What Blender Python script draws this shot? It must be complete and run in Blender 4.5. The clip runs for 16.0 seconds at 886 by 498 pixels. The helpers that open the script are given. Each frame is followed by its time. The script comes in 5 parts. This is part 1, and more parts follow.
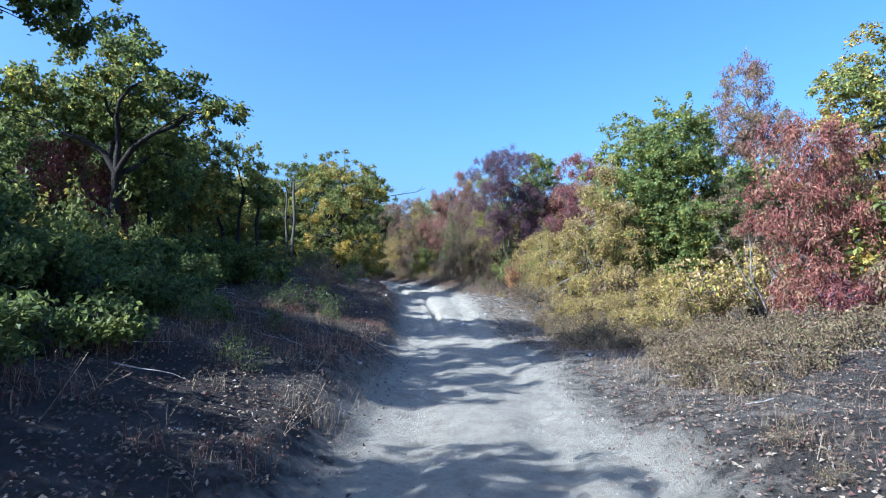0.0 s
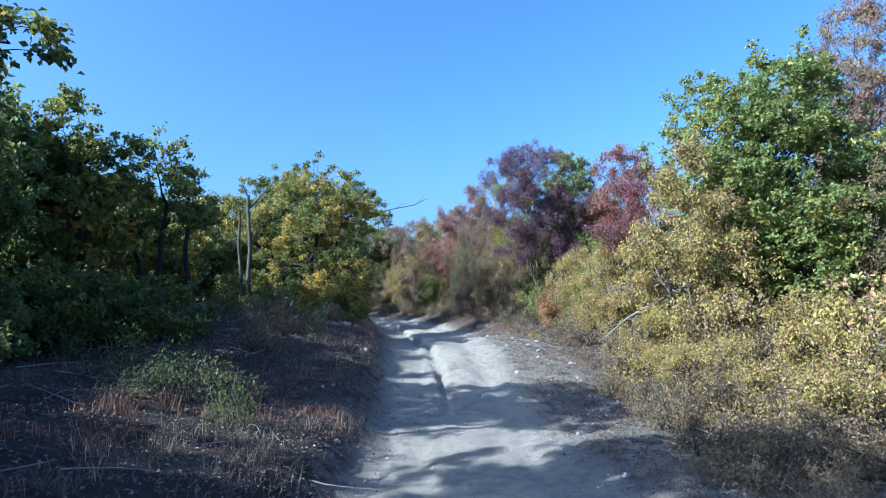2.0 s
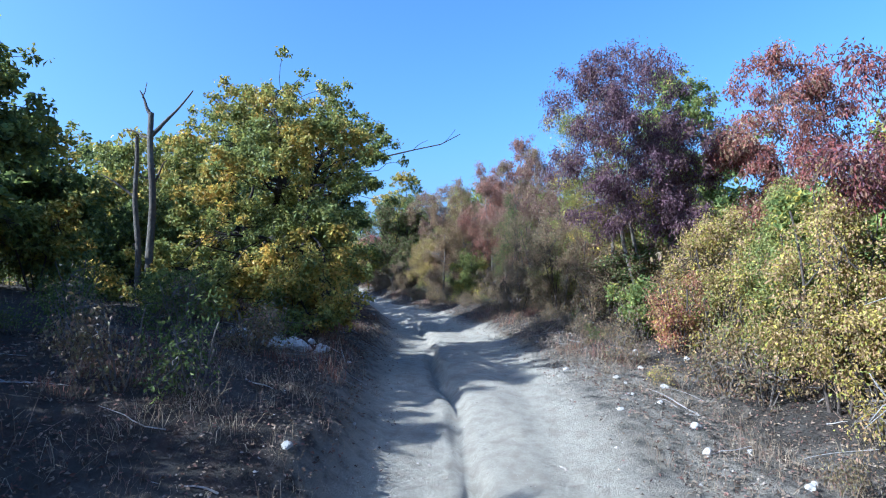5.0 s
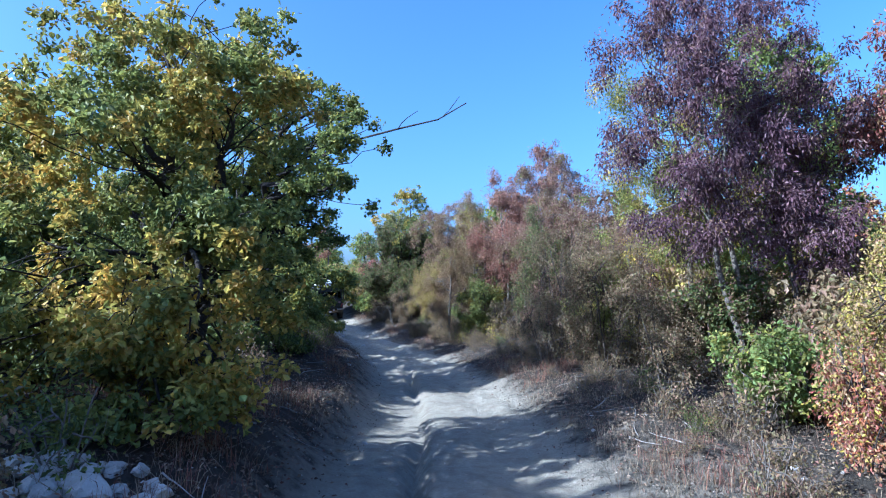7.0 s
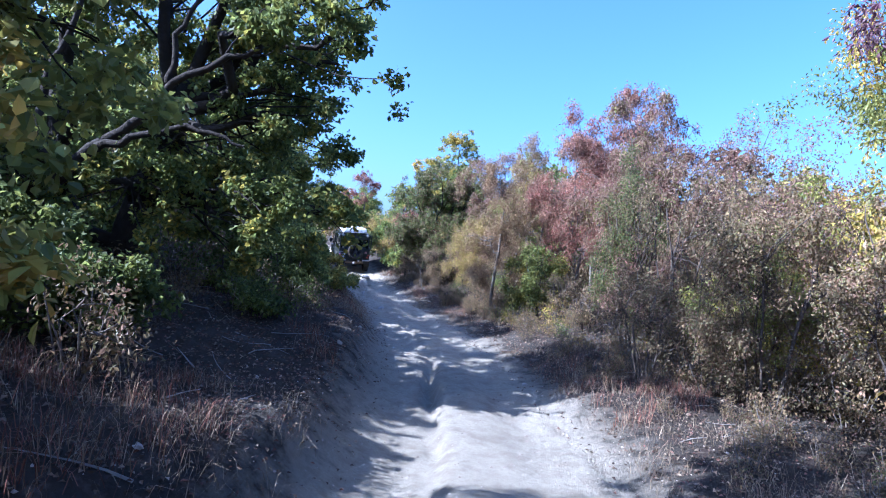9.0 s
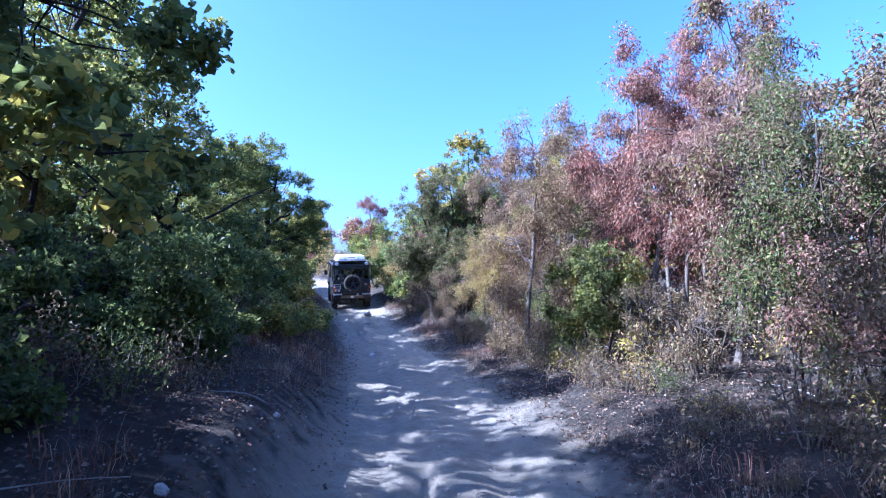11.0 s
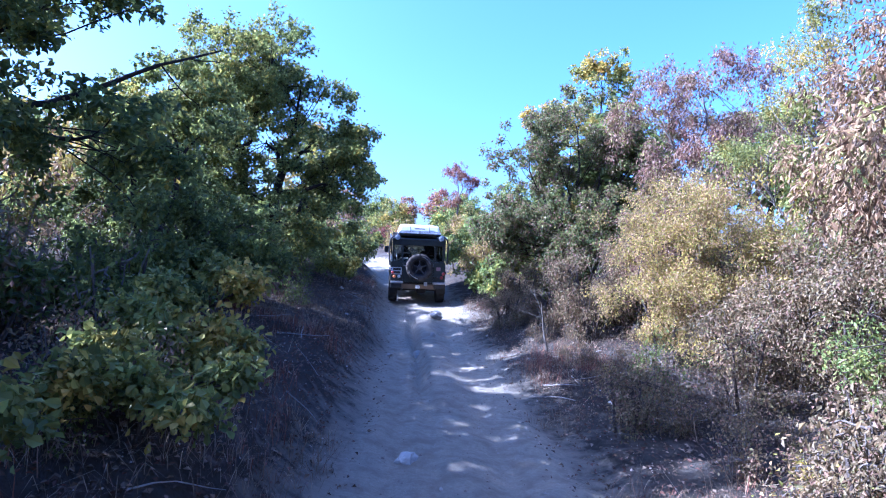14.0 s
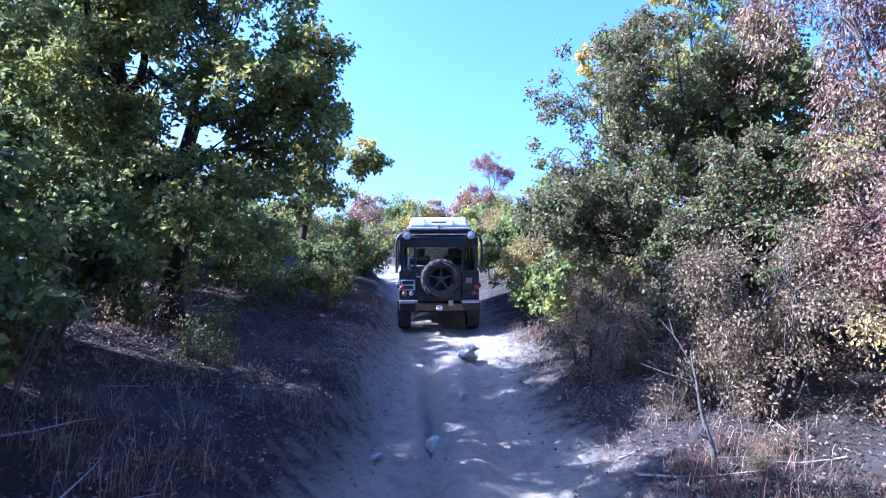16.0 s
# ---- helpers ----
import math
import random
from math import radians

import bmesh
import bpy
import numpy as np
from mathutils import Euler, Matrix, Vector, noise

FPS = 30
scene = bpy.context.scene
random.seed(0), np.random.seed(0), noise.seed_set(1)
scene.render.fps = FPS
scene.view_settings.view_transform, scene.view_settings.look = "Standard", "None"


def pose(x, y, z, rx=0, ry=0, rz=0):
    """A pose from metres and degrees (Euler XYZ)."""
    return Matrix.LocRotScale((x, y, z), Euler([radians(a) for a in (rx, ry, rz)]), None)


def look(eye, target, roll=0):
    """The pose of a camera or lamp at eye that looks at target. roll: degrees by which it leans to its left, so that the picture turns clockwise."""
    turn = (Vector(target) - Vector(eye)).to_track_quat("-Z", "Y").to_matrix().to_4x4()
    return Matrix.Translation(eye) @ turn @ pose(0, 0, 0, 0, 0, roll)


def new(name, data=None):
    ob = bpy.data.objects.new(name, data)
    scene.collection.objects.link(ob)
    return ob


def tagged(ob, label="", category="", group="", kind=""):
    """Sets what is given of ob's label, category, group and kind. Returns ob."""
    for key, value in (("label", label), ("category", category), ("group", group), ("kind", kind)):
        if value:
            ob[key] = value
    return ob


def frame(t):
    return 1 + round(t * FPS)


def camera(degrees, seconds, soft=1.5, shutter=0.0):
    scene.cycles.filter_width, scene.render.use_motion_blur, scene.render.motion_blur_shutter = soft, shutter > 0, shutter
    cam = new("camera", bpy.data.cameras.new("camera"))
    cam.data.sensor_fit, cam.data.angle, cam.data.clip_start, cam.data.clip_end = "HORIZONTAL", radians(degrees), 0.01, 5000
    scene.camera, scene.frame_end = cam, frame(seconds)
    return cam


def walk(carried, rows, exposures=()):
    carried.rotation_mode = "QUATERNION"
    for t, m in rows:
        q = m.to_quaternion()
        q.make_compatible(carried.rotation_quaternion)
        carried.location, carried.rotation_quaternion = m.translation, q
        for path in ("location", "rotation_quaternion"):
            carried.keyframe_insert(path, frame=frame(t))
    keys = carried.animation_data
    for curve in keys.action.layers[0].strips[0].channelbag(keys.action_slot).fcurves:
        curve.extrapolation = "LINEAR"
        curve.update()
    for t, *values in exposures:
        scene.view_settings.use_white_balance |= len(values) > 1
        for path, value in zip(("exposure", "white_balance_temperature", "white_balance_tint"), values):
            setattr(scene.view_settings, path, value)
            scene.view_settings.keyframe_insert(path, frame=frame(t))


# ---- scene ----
cam = camera(74.0, 16.0, 1.1)

PATH = [
    (0, (0.309, -0.119, 1.191), (0.338, 1.88, 1.227), -0.7),
    (0.5, (0.407, 1.729, 1.133), (0.413, 3.723, 1.28), -0.1),
    (1, (0.518, 3.55, 1.119), (0.514, 5.542, 1.302), -1.0),
    (1.5, (0.512, 5.198, 1.157), (0.508, 7.191, 1.322), 0.5),
    (2, (0.615, 6.763, 1.294), (0.6, 8.759, 1.425), -3.2),
    (2.5, (0.672, 8.23, 1.324), (0.64, 10.226, 1.448), -2.3),
    (3, (0.705, 9.82, 1.361), (0.655, 11.819, 1.389), -2.1),
    (3.5, (0.735, 11.275, 1.401), (0.652, 13.272, 1.477), -4.1),
    (4, (0.682, 12.673, 1.423), (0.578, 14.669, 1.485), -5.7),
    (4.2, (0.626, 13.222, 1.437), (0.508, 15.218, 1.49), -3.5),
    (6.3, (0.417, 18.481, 1.65), (0.234, 20.47, 1.74), -1.0),
    (6.5, (0.412, 19.005, 1.642), (0.204, 20.992, 1.743), -0.2),
    (7, (0.348, 20.506, 1.653), (0.16, 22.492, 1.801), -2.1),
    (7.5, (0.25, 21.833, 1.664), (0.032, 23.82, 1.74), -0.8),
    (8, (0.082, 23.116, 1.629), (-0.18, 25.099, 1.658), 0.6),
    (8.5, (-0.052, 24.275, 1.597), (-0.356, 26.251, 1.601), 1.3),
    (9, (-0.35, 25.523, 1.528), (-0.673, 27.497, 1.55), 5.1),
    (9.2, (-0.461, 26.066, 1.493), (-0.784, 28.04, 1.521), 6.4),
    (11.3, (-1.105, 32.153, 1.24), (-1.533, 34.102, 1.371), -0.8),
    (11.5, (-1.247, 32.75, 1.246), (-1.705, 34.694, 1.358), -0.8),
    (12, (-1.709, 34.213, 1.288), (-2.235, 36.14, 1.387), 3.3),
    (12.5, (-2.041, 35.6, 1.302), (-2.605, 37.516, 1.415), 1.2),
    (13, (-2.468, 36.971, 1.36), (-3.058, 38.882, 1.402), 5.4),
    (13.5, (-2.841, 38.375, 1.355), (-3.463, 40.276, 1.368), 3.4),
    (14, (-3.379, 39.85, 1.363), (-4.073, 41.725, 1.426), 4.2),
    (14.5, (-3.878, 41.171, 1.326), (-4.615, 43.027, 1.443), 4.3),
    (15, (-4.394, 42.635, 1.411), (-5.107, 44.502, 1.489), 2.9),
    (15.5, (-4.839, 43.941, 1.416), (-5.585, 45.793, 1.52), 1.2),
    (16, (-5.347, 45.25, 1.428), (-6.144, 47.083, 1.511), 1.7),
]
EXPOSURES = [(0, 1.48, 4200, 11), (1.0, 1.45, 4080, 9), (2.5, 1.46, 4120, 9), (4, 1.5, 4220, 10), (6.5, 1.48, 4000, 10), (8, 1.88, 4100, 17), (9, 1.98, 4080, 21), (12.5, 2.28, 3900, 27), (16, 2.4, 4000, 30)]
walk(cam, [(t, look(eye, target, roll)) for t, eye, target, roll in PATH], EXPOSURES)

# ---- world and sun ----
SUN_TO = Vector((-0.90, -0.40, 0.67)).normalized()
world = bpy.data.worlds.new("world")
scene.world = world
world.use_nodes = True
wn = world.node_tree
sky = wn.nodes.new("ShaderNodeTexSky")
sky.sky_type, sky.sun_disc = "NISHITA", False
sky.sun_elevation = math.asin(SUN_TO.z)
sky.sun_rotation = math.atan2(SUN_TO.x, SUN_TO.y)
sky.air_density, sky.dust_density, sky.ozone_density = 1.0, 3.2, 2.0
wn.nodes["Background"].inputs[1].default_value = 0.08
wn.links.new(sky.outputs[0], wn.nodes["Background"].inputs[0])
sun_data = bpy.data.lights.new("sun", "SUN")
sun_data.energy, sun_data.angle, sun_data.color = 5.0, radians(0.55), (1.0, 0.82, 0.57)
sun = new("sun", sun_data)
sun.matrix_world = look((0, 0, 60), Vector((0, 0, 60)) - SUN_TO)


# ---- materials ----
def material(name, rough=0.7, metal=0.0, spec=0.3):
    m = bpy.data.materials.new(name)
    m.use_nodes = True
    b = m.node_tree.nodes["Principled BSDF"]
    b.inputs["Roughness"].default_value = rough
    b.inputs["Metallic"].default_value = metal
    b.inputs["Specular IOR Level"].default_value = spec
    return m, m.node_tree, b


def node(nt, kind, **values):
    n = nt.nodes.new(kind)
    for key, value in values.items():
        n.inputs[key.replace("_", " ")].default_value = value
    return n


def ramp(nt, source, stops, constant=False):
    r = nt.nodes.new("ShaderNodeValToRGB")
    r.color_ramp.interpolation = "CONSTANT" if constant else "LINEAR"
    while len(r.color_ramp.elements) < len(stops):
        r.color_ramp.elements.new(0.5)
    for e, (at, col) in zip(r.color_ramp.elements, stops):
        e.position, e.color = at, (*col, 1)
    nt.links.new(source, r.inputs[0])
    return r.outputs[0]


def mixed(nt, fac, a, b, how="MIX"):
    m = nt.nodes.new("ShaderNodeMix")
    m.data_type, m.blend_type = "RGBA", how
    for socket, value in ((m.inputs[0], fac), (m.inputs[6], a), (m.inputs[7], b)):
        if isinstance(value, (int, float)):
            socket.default_value = value
        elif isinstance(value, tuple):
            socket.default_value = (*value, 1)
        else:
            nt.links.new(value, socket)
    return m.outputs[2]


def noisy(nt, scale, detail=4, rough=0.6, coords="Object"):
    tc = nt.nodes.new("ShaderNodeTexCoord")
    n = node(nt, "ShaderNodeTexNoise", Scale=scale, Detail=detail, Roughness=rough)
    nt.links.new(tc.outputs[coords], n.inputs["Vector"])
    return n.outputs["Fac"]


def bumped(nt, b, height, strength=0.4, distance=0.02):
    bump = node(nt, "ShaderNodeBump", Strength=strength, Distance=distance)
    nt.links.new(height, bump.inputs["Height"])
    nt.links.new(bump.outputs[0], b.inputs["Normal"])


def leaf_material(name, colours, patch=None, glow=0.3, rough=0.5):
    """Leaves: one colour a leaf out of the list, and a second list in patches of the crown."""
    m, nt, b = material(name, rough, 0, 0.25)
    isl = nt.nodes.new("ShaderNodeNewGeometry").outputs["Random Per Island"]
    k = len(colours)
    col = ramp(nt, isl, [(i / k, c) for i, c in enumerate(colours)], True)
    if patch:
        col2 = ramp(nt, isl, [(i / len(patch), c) for i, c in enumerate(patch)], True)
        where = ramp(nt, noisy(nt, 0.7, 3), [(0.47, (0, 0, 0)), (0.6, (1, 1, 1))])
        col = mixed(nt, where, col, col2)
    shade = ramp(nt, noisy(nt, 4.0, 3), [(0.32, (0.65, 0.65, 0.65)), (0.68, (1.35, 1.35, 1.35))])
    col = mixed(nt, 1.0, col, shade, "MULTIPLY")
    # no two leaves quite alike in brightness
    spin = nt.nodes.new("ShaderNodeMath")
    spin.operation = "MULTIPLY"
    spin.inputs[1].default_value = 53.7
    nt.links.new(isl, spin.inputs[0])
    frac = nt.nodes.new("ShaderNodeMath")
    frac.operation = "FRACT"
    nt.links.new(spin.outputs[0], frac.inputs[0])
    col = mixed(nt, 1.0, col, ramp(nt, frac.outputs[0], [(0.0, (0.68, 0.68, 0.68)), (0.6, (1.0, 1.0, 1.0)), (1.0, (1.4, 1.4, 1.4))]), "MULTIPLY")
    nt.links.new(col, b.inputs["Base Color"])
    tr = nt.nodes.new("ShaderNodeBsdfTranslucent")
    nt.links.new(col, tr.inputs[0])
    mx = nt.nodes.new("ShaderNodeMixShader")
    mx.inputs[0].default_value = glow
    nt.links.new(b.outputs[0], mx.inputs[1])
    nt.links.new(tr.outputs[0], mx.inputs[2])
    nt.links.new(mx.outputs[0], nt.nodes["Material Output"].inputs[0])
    return m


G1, G2, G3 = (0.142, 0.172, 0.047), (0.20, 0.228, 0.058), (0.095, 0.12, 0.041)
Y1, Y2, Y3 = (0.42, 0.345, 0.055), (0.56, 0.40, 0.07), (0.26, 0.265, 0.055)
P1, P2, P3 = (0.118, 0.062, 0.078), (0.17, 0.102, 0.112), (0.075, 0.04, 0.052)
R1, R2, R3 = (0.25, 0.088, 0.062), (0.30, 0.135, 0.092), (0.19, 0.066, 0.052)
B1, B2, B3 = (0.29, 0.19, 0.095), (0.41, 0.28, 0.135), (0.19, 0.125, 0.07)
K1, K2, K3 = (0.25, 0.16, 0.10), (0.175, 0.108, 0.07), (0.30, 0.225, 0.14)
LEAF = {
    "oak": leaf_material("oak_leaf", [G1, G2, G3, G1, Y3], [G2, Y3, G1, Y1], 0.58),
    "dark": leaf_material("dark_oak_leaf", [G3, G1, G1, G2, G3], [G1, G2, Y3], 0.58),
    "yoak": leaf_material("yellowing_oak_leaf", [(0.23, 0.25, 0.065), Y3, G1, Y3, (0.27, 0.28, 0.075), G2], [Y1, Y2, Y3, Y2, Y1, (0.50, 0.32, 0.06)], 0.4),
    "green": leaf_material("green_leaf", [(0.21, 0.27, 0.075), (0.17, 0.225, 0.065), G2, (0.27, 0.30, 0.085), Y3], [(0.19, 0.25, 0.065), Y3, (0.24, 0.29, 0.08), Y1], 0.48),
    "purple": leaf_material("purple_ash_leaf", [P1, P2, P3, P1, P2], [P1, P3, P2, B3]),
    "red": leaf_material("red_ash_leaf", [R1, R2, R3, R1, K2], [R2, K1, R1, B2]),
    "maroon": leaf_material("dark_red_leaf", [R3, P1, (0.27, 0.085, 0.075), P2, R1], [P1, R3, B3]),
    "pink": leaf_material("mauve_ash_leaf", [K1, K2, (0.21, 0.11, 0.095), K3, K2, (0.26, 0.14, 0.10), B3], [K3, B1, K1, Y3, K2]),
    "gold": leaf_material("golden_leaf", [(0.36, 0.29, 0.06), B2, (0.38, 0.27, 0.10), Y1, B1, Y3], [B2, K2, Y1, Y3, B1]),
    "salmon": leaf_material("salmon_leaf", [(0.33, 0.165, 0.105), (0.28, 0.135, 0.085), K2, K1, (0.28, 0.105, 0.075)], [(0.33, 0.205, 0.13), K1, (0.32, 0.155, 0.105)]),
    "mixed": leaf_material("mixed_autumn_leaf", [G1, (0.19, 0.19, 0.05), (0.20, 0.14, 0.075), G1, (0.19, 0.12, 0.085), G3, G3], [(0.21, 0.15, 0.08), G1, (0.18, 0.11, 0.085), (0.2, 0.2, 0.05), G3], 0.4),
    "brown": leaf_material("brown_dry_leaf", [(0.24, 0.175, 0.085), (0.20, 0.15, 0.078), (0.15, 0.11, 0.06), (0.25, 0.16, 0.10), (0.18, 0.165, 0.072)], [(0.28, 0.215, 0.10), (0.14, 0.12, 0.055), (0.20, 0.18, 0.075), (0.21, 0.13, 0.09)]),
    "tan": leaf_material("tan_ash_leaf", [(0.30, 0.20, 0.10), (0.24, 0.155, 0.08), (0.20, 0.125, 0.07), (0.33, 0.24, 0.13), (0.17, 0.11, 0.06)], [(0.34, 0.25, 0.12), B1, Y3, (0.22, 0.14, 0.07)]),
    "turning": leaf_material("turning_oak_leaf", [G1, G2, Y3, (0.23, 0.25, 0.065), G2, G3], [Y1, G1, Y3, G2, (0.30, 0.28, 0.06)], 0.55),
    "orange": leaf_material("orange_leaf", [(0.36, 0.15, 0.06), R2, B2, Y1, R1], [R1, K1, B2]),
}


def bark_material(name, dark, light, worn=(0.16, 0.16, 0.13)):
    m, nt, b = material(name, 0.9, 0, 0.15)
    fine, large = noisy(nt, 22, 5), noisy(nt, 3, 3)
    col = mixed(nt, fine, dark, light)
    col = mixed(nt, ramp(nt, large, [(0.4, (0, 0, 0)), (0.7, (0.5, 0.5, 0.5))]), col, worn)
    nt.links.new(col, b.inputs["Base Color"])
    bumped(nt, b, fine, 0.9, 0.03)
    return m


BARK = bark_material("oak_bark", (0.016, 0.013, 0.011), (0.042, 0.034, 0.028), (0.055, 0.052, 0.043))
SHRUB_BARK = bark_material("shrub_bark", (0.04, 0.032, 0.026), (0.12, 0.098, 0.08), (0.10, 0.09, 0.075))
ASH_BARK = bark_material("ash_bark", (0.09, 0.075, 0.06), (0.22, 0.19, 0.16))
DEAD = bark_material("dead_wood", (0.22, 0.20, 0.18), (0.45, 0.42, 0.38))
SNAG = bark_material("snag_wood", (0.04, 0.035, 0.03), (0.13, 0.11, 0.09))


# ---- the track and the lie of the land ----
CENTRE = ((-40, 0.22), (0, 0.57), (5, 0.77), (10, 0.97), (13, 0.92), (19, 0.72), (23.5, 0.37), (26, -0.08), (32, -0.83), (37, -2.08), 
          (41, -3.48), (45.3, -5.1), (51, -7.6), (57, -10.42), (65, -14.88), (70, -18.48), (75, -23.38), (82, -31.88), (90, -43.88), (140, -119.88))
LEVEL = ((-40, -0.9), (0, -0.62), (5, -0.66), (8, -0.46), (13, -0.38), (19, -0.17), (22, -0.14), (26, -0.3), (32, -0.56), (37, -0.46),
         (42, -0.42), (46, -0.42), (51, -0.42), (54, -0.12), (57, 0.2), (65, 0.95), (75, 1.75), (90, 2.9), (140, 5.0), (400, 6.0))
LEFT = ((-1, 0), (1.3, 0), (1.6, 0.13), (2.05, 0.48), (2.8, 0.66), (3.9, 0.95), (5.8, 1.33), (9, 1.7), (16, 2.2), (40, 3.2), (3000, 4))
RIGHT = ((-1, 0), (1.5, 0), (1.85, 0.1), (2.6, 0.26), (4.0, 0.4), (7, 0.65), (12, 0.9), (40, 1.8), (3000, 4))


def smooth(table, v):
    xs, ys = np.array(table).T
    v = np.asarray(v, float)
    return sum(np.interp(v + o, xs, ys) for o in (-1.2, -0.6, 0, 0.6, 1.2)) / 5


def lattice(x, y, seed):
    n = (x.astype(np.int64) * 374761393 + y.astype(np.int64) * 668265263 + seed * 69069) & 0x7FFFFFFF
    n = ((n ^ (n >> 13)) * 1274126177) & 0x7FFFFFFF
    return ((n ^ (n >> 16)) & 0xFFFF) / 65535.0


def rough2(x, y, size, seed=0):
    """Soft random relief between -1 and 1, with waves of that size in metres."""
    x, y = np.asarray(x, float) / size, np.asarray(y, float) / size
    ix, iy = np.floor(x), np.floor(y)
    u, v = x - ix, y - iy
    u, v = u * u * (3 - 2 * u), v * v * (3 - 2 * v)
    a, b = lattice(ix, iy, seed), lattice(ix + 1, iy, seed)
    c, d = lattice(ix, iy + 1, seed), lattice(ix + 1, iy + 1, seed)
    return 2 * ((a * (1 - u) + b * u) * (1 - v) + (c * (1 - u) + d * u) * v) - 1


NARROW = ((-40, 0.08), (20, 0.08), (27, 0.0), (33, 0.0), (38, 0.28), (46, 0.34), (57, 0.28), (66, 0.1), (140, 0.0))


def across(x, y):
    """Signed distance from the middle of the track, with the track's narrowing taken out."""
    d = x - smooth(CENTRE, y)
    return d + np.sign(d) * smooth(NARROW, y) * np.clip(np.abs(d) / 1.1, 0, 1)


HOLLOW = ((-40, 0), (4, 0.0), (7, 0.15), (10, 0.3), (13, 0.5), (16, 0.8), (19, 0.65), (21.5, 0.4), (24, 0.15), (27, 0), (140, 0))
FALL = ((-40, 0), (7, 0), (11, 0.25), (15, 0.55), (19, 0.62), (22, 0.72), (25, 0.55), (28, 0.2), (31, 0), (140, 0))


def hollow(x, y):
    """The dip that the track crosses, deeper on the downhill side."""
    return smooth(HOLLOW, y) + smooth(FALL, y) * np.clip((x - smooth(CENTRE, y) - 1.5) / 2, 0, 1)


def land(x, y):
    """Height of the ground."""
    x, y = np.asarray(x, float), np.asarray(y, float)
    d = across(x, y)
    wob = 0.25 * rough2(y, y * 0 + 3, 3.1, 5)
    left = np.interp(-d + wob, *np.array(LEFT).T)
    right = np.interp(d + wob, *np.array(RIGHT).T)
    z = smooth(LEVEL, y) - hollow(x, y) + np.where(d < 0, left, right)
    on = np.clip((1.8 - np.abs(d)) / 0.6, 0, 1)
    off = 1 - on
    z = z + off * (0.13 * rough2(x, y, 1.9, 1) + 0.05 * rough2(x, y, 0.5, 2) + 0.02 * rough2(x, y, 0.17, 3))
    z = z + on * (0.035 * rough2(x, y, 1.3, 4) + 0.03 * rough2(x, y, 0.38, 6) + 0.018 * rough2(x, y, 0.16, 7))
    # wheel tracks and the washed-out rut between them
    z = z - on * 0.05 * (np.exp(-(((d + 0.8) / 0.25) ** 2)) + np.exp(-(((d - 0.7) / 0.25) ** 2)))
    run = np.clip((y - 17) / 4, 0, 1) * np.clip((56 - y) / 3, 0, 1) * (0.65 + 0.5 * rough2(y, y * 0, 2.2, 8))
    run = run * (1 - 0.75 * np.clip((y - 35) / 2, 0, 1) * np.clip((49 - y) / 2, 0, 1))
    at = -0.36 + 0.16 * rough2(y, y * 0 + 9, 3.3, 9) + 0.05 * rough2(y, y * 0 + 2, 0.5, 10)
    z = z - on * np.clip(run, 0, 2) * 0.3 * np.exp(-(((d - at) / 0.11) ** 2))
    z = z + on * np.clip(run, 0, 2) * 0.05 * np.exp(-(((d - at - 0.55) / 0.38) ** 2))
    # the wheel run on one side is worn deeper where the track climbs
    worn = np.clip((y - 48) / 3, 0, 1) * np.clip((57 - y) / 3, 0, 1) + np.clip((y - 27) / 3, 0, 1) * np.clip((36 - y) / 3, 0, 1)
    z = z - on * worn * 0.1 / (1 + np.exp(np.clip((d - at) / 0.06, -40, 40)))
    return z


def land_at(x, y):
    return float(land(np.array([x]), np.array([y]))[0])


def make_mesh(name, verts, quads=None, tris=None, mat=None, smooth_faces=False):
    me = bpy.data.meshes.new(name)
    quads = np.zeros((0, 4), int) if quads is None else np.asarray(quads, int)
    tris = np.zeros((0, 3), int) if tris is None else np.asarray(tris, int)
    verts = np.asarray(verts, np.float32)
    me.vertices.add(len(verts))
    me.vertices.foreach_set("co", verts.ravel())
    loops = np.concatenate([quads.ravel(), tris.ravel()])
    me.loops.add(len(loops))
    me.loops.foreach_set("vertex_index", loops.astype(np.int32))
    count = len(quads) + len(tris)
    me.polygons.add(count)
    starts = np.concatenate([np.arange(len(quads)) * 4, len(quads) * 4 + np.arange(len(tris)) * 3])
    me.polygons.foreach_set("loop_start", starts.astype(np.int32))
    me.polygons.foreach_set("use_smooth", np.full(count, smooth_faces))
    me.update(calc_edges=True)
    me.validate()
    if mat:
        me.materials.append(mat)
    return me


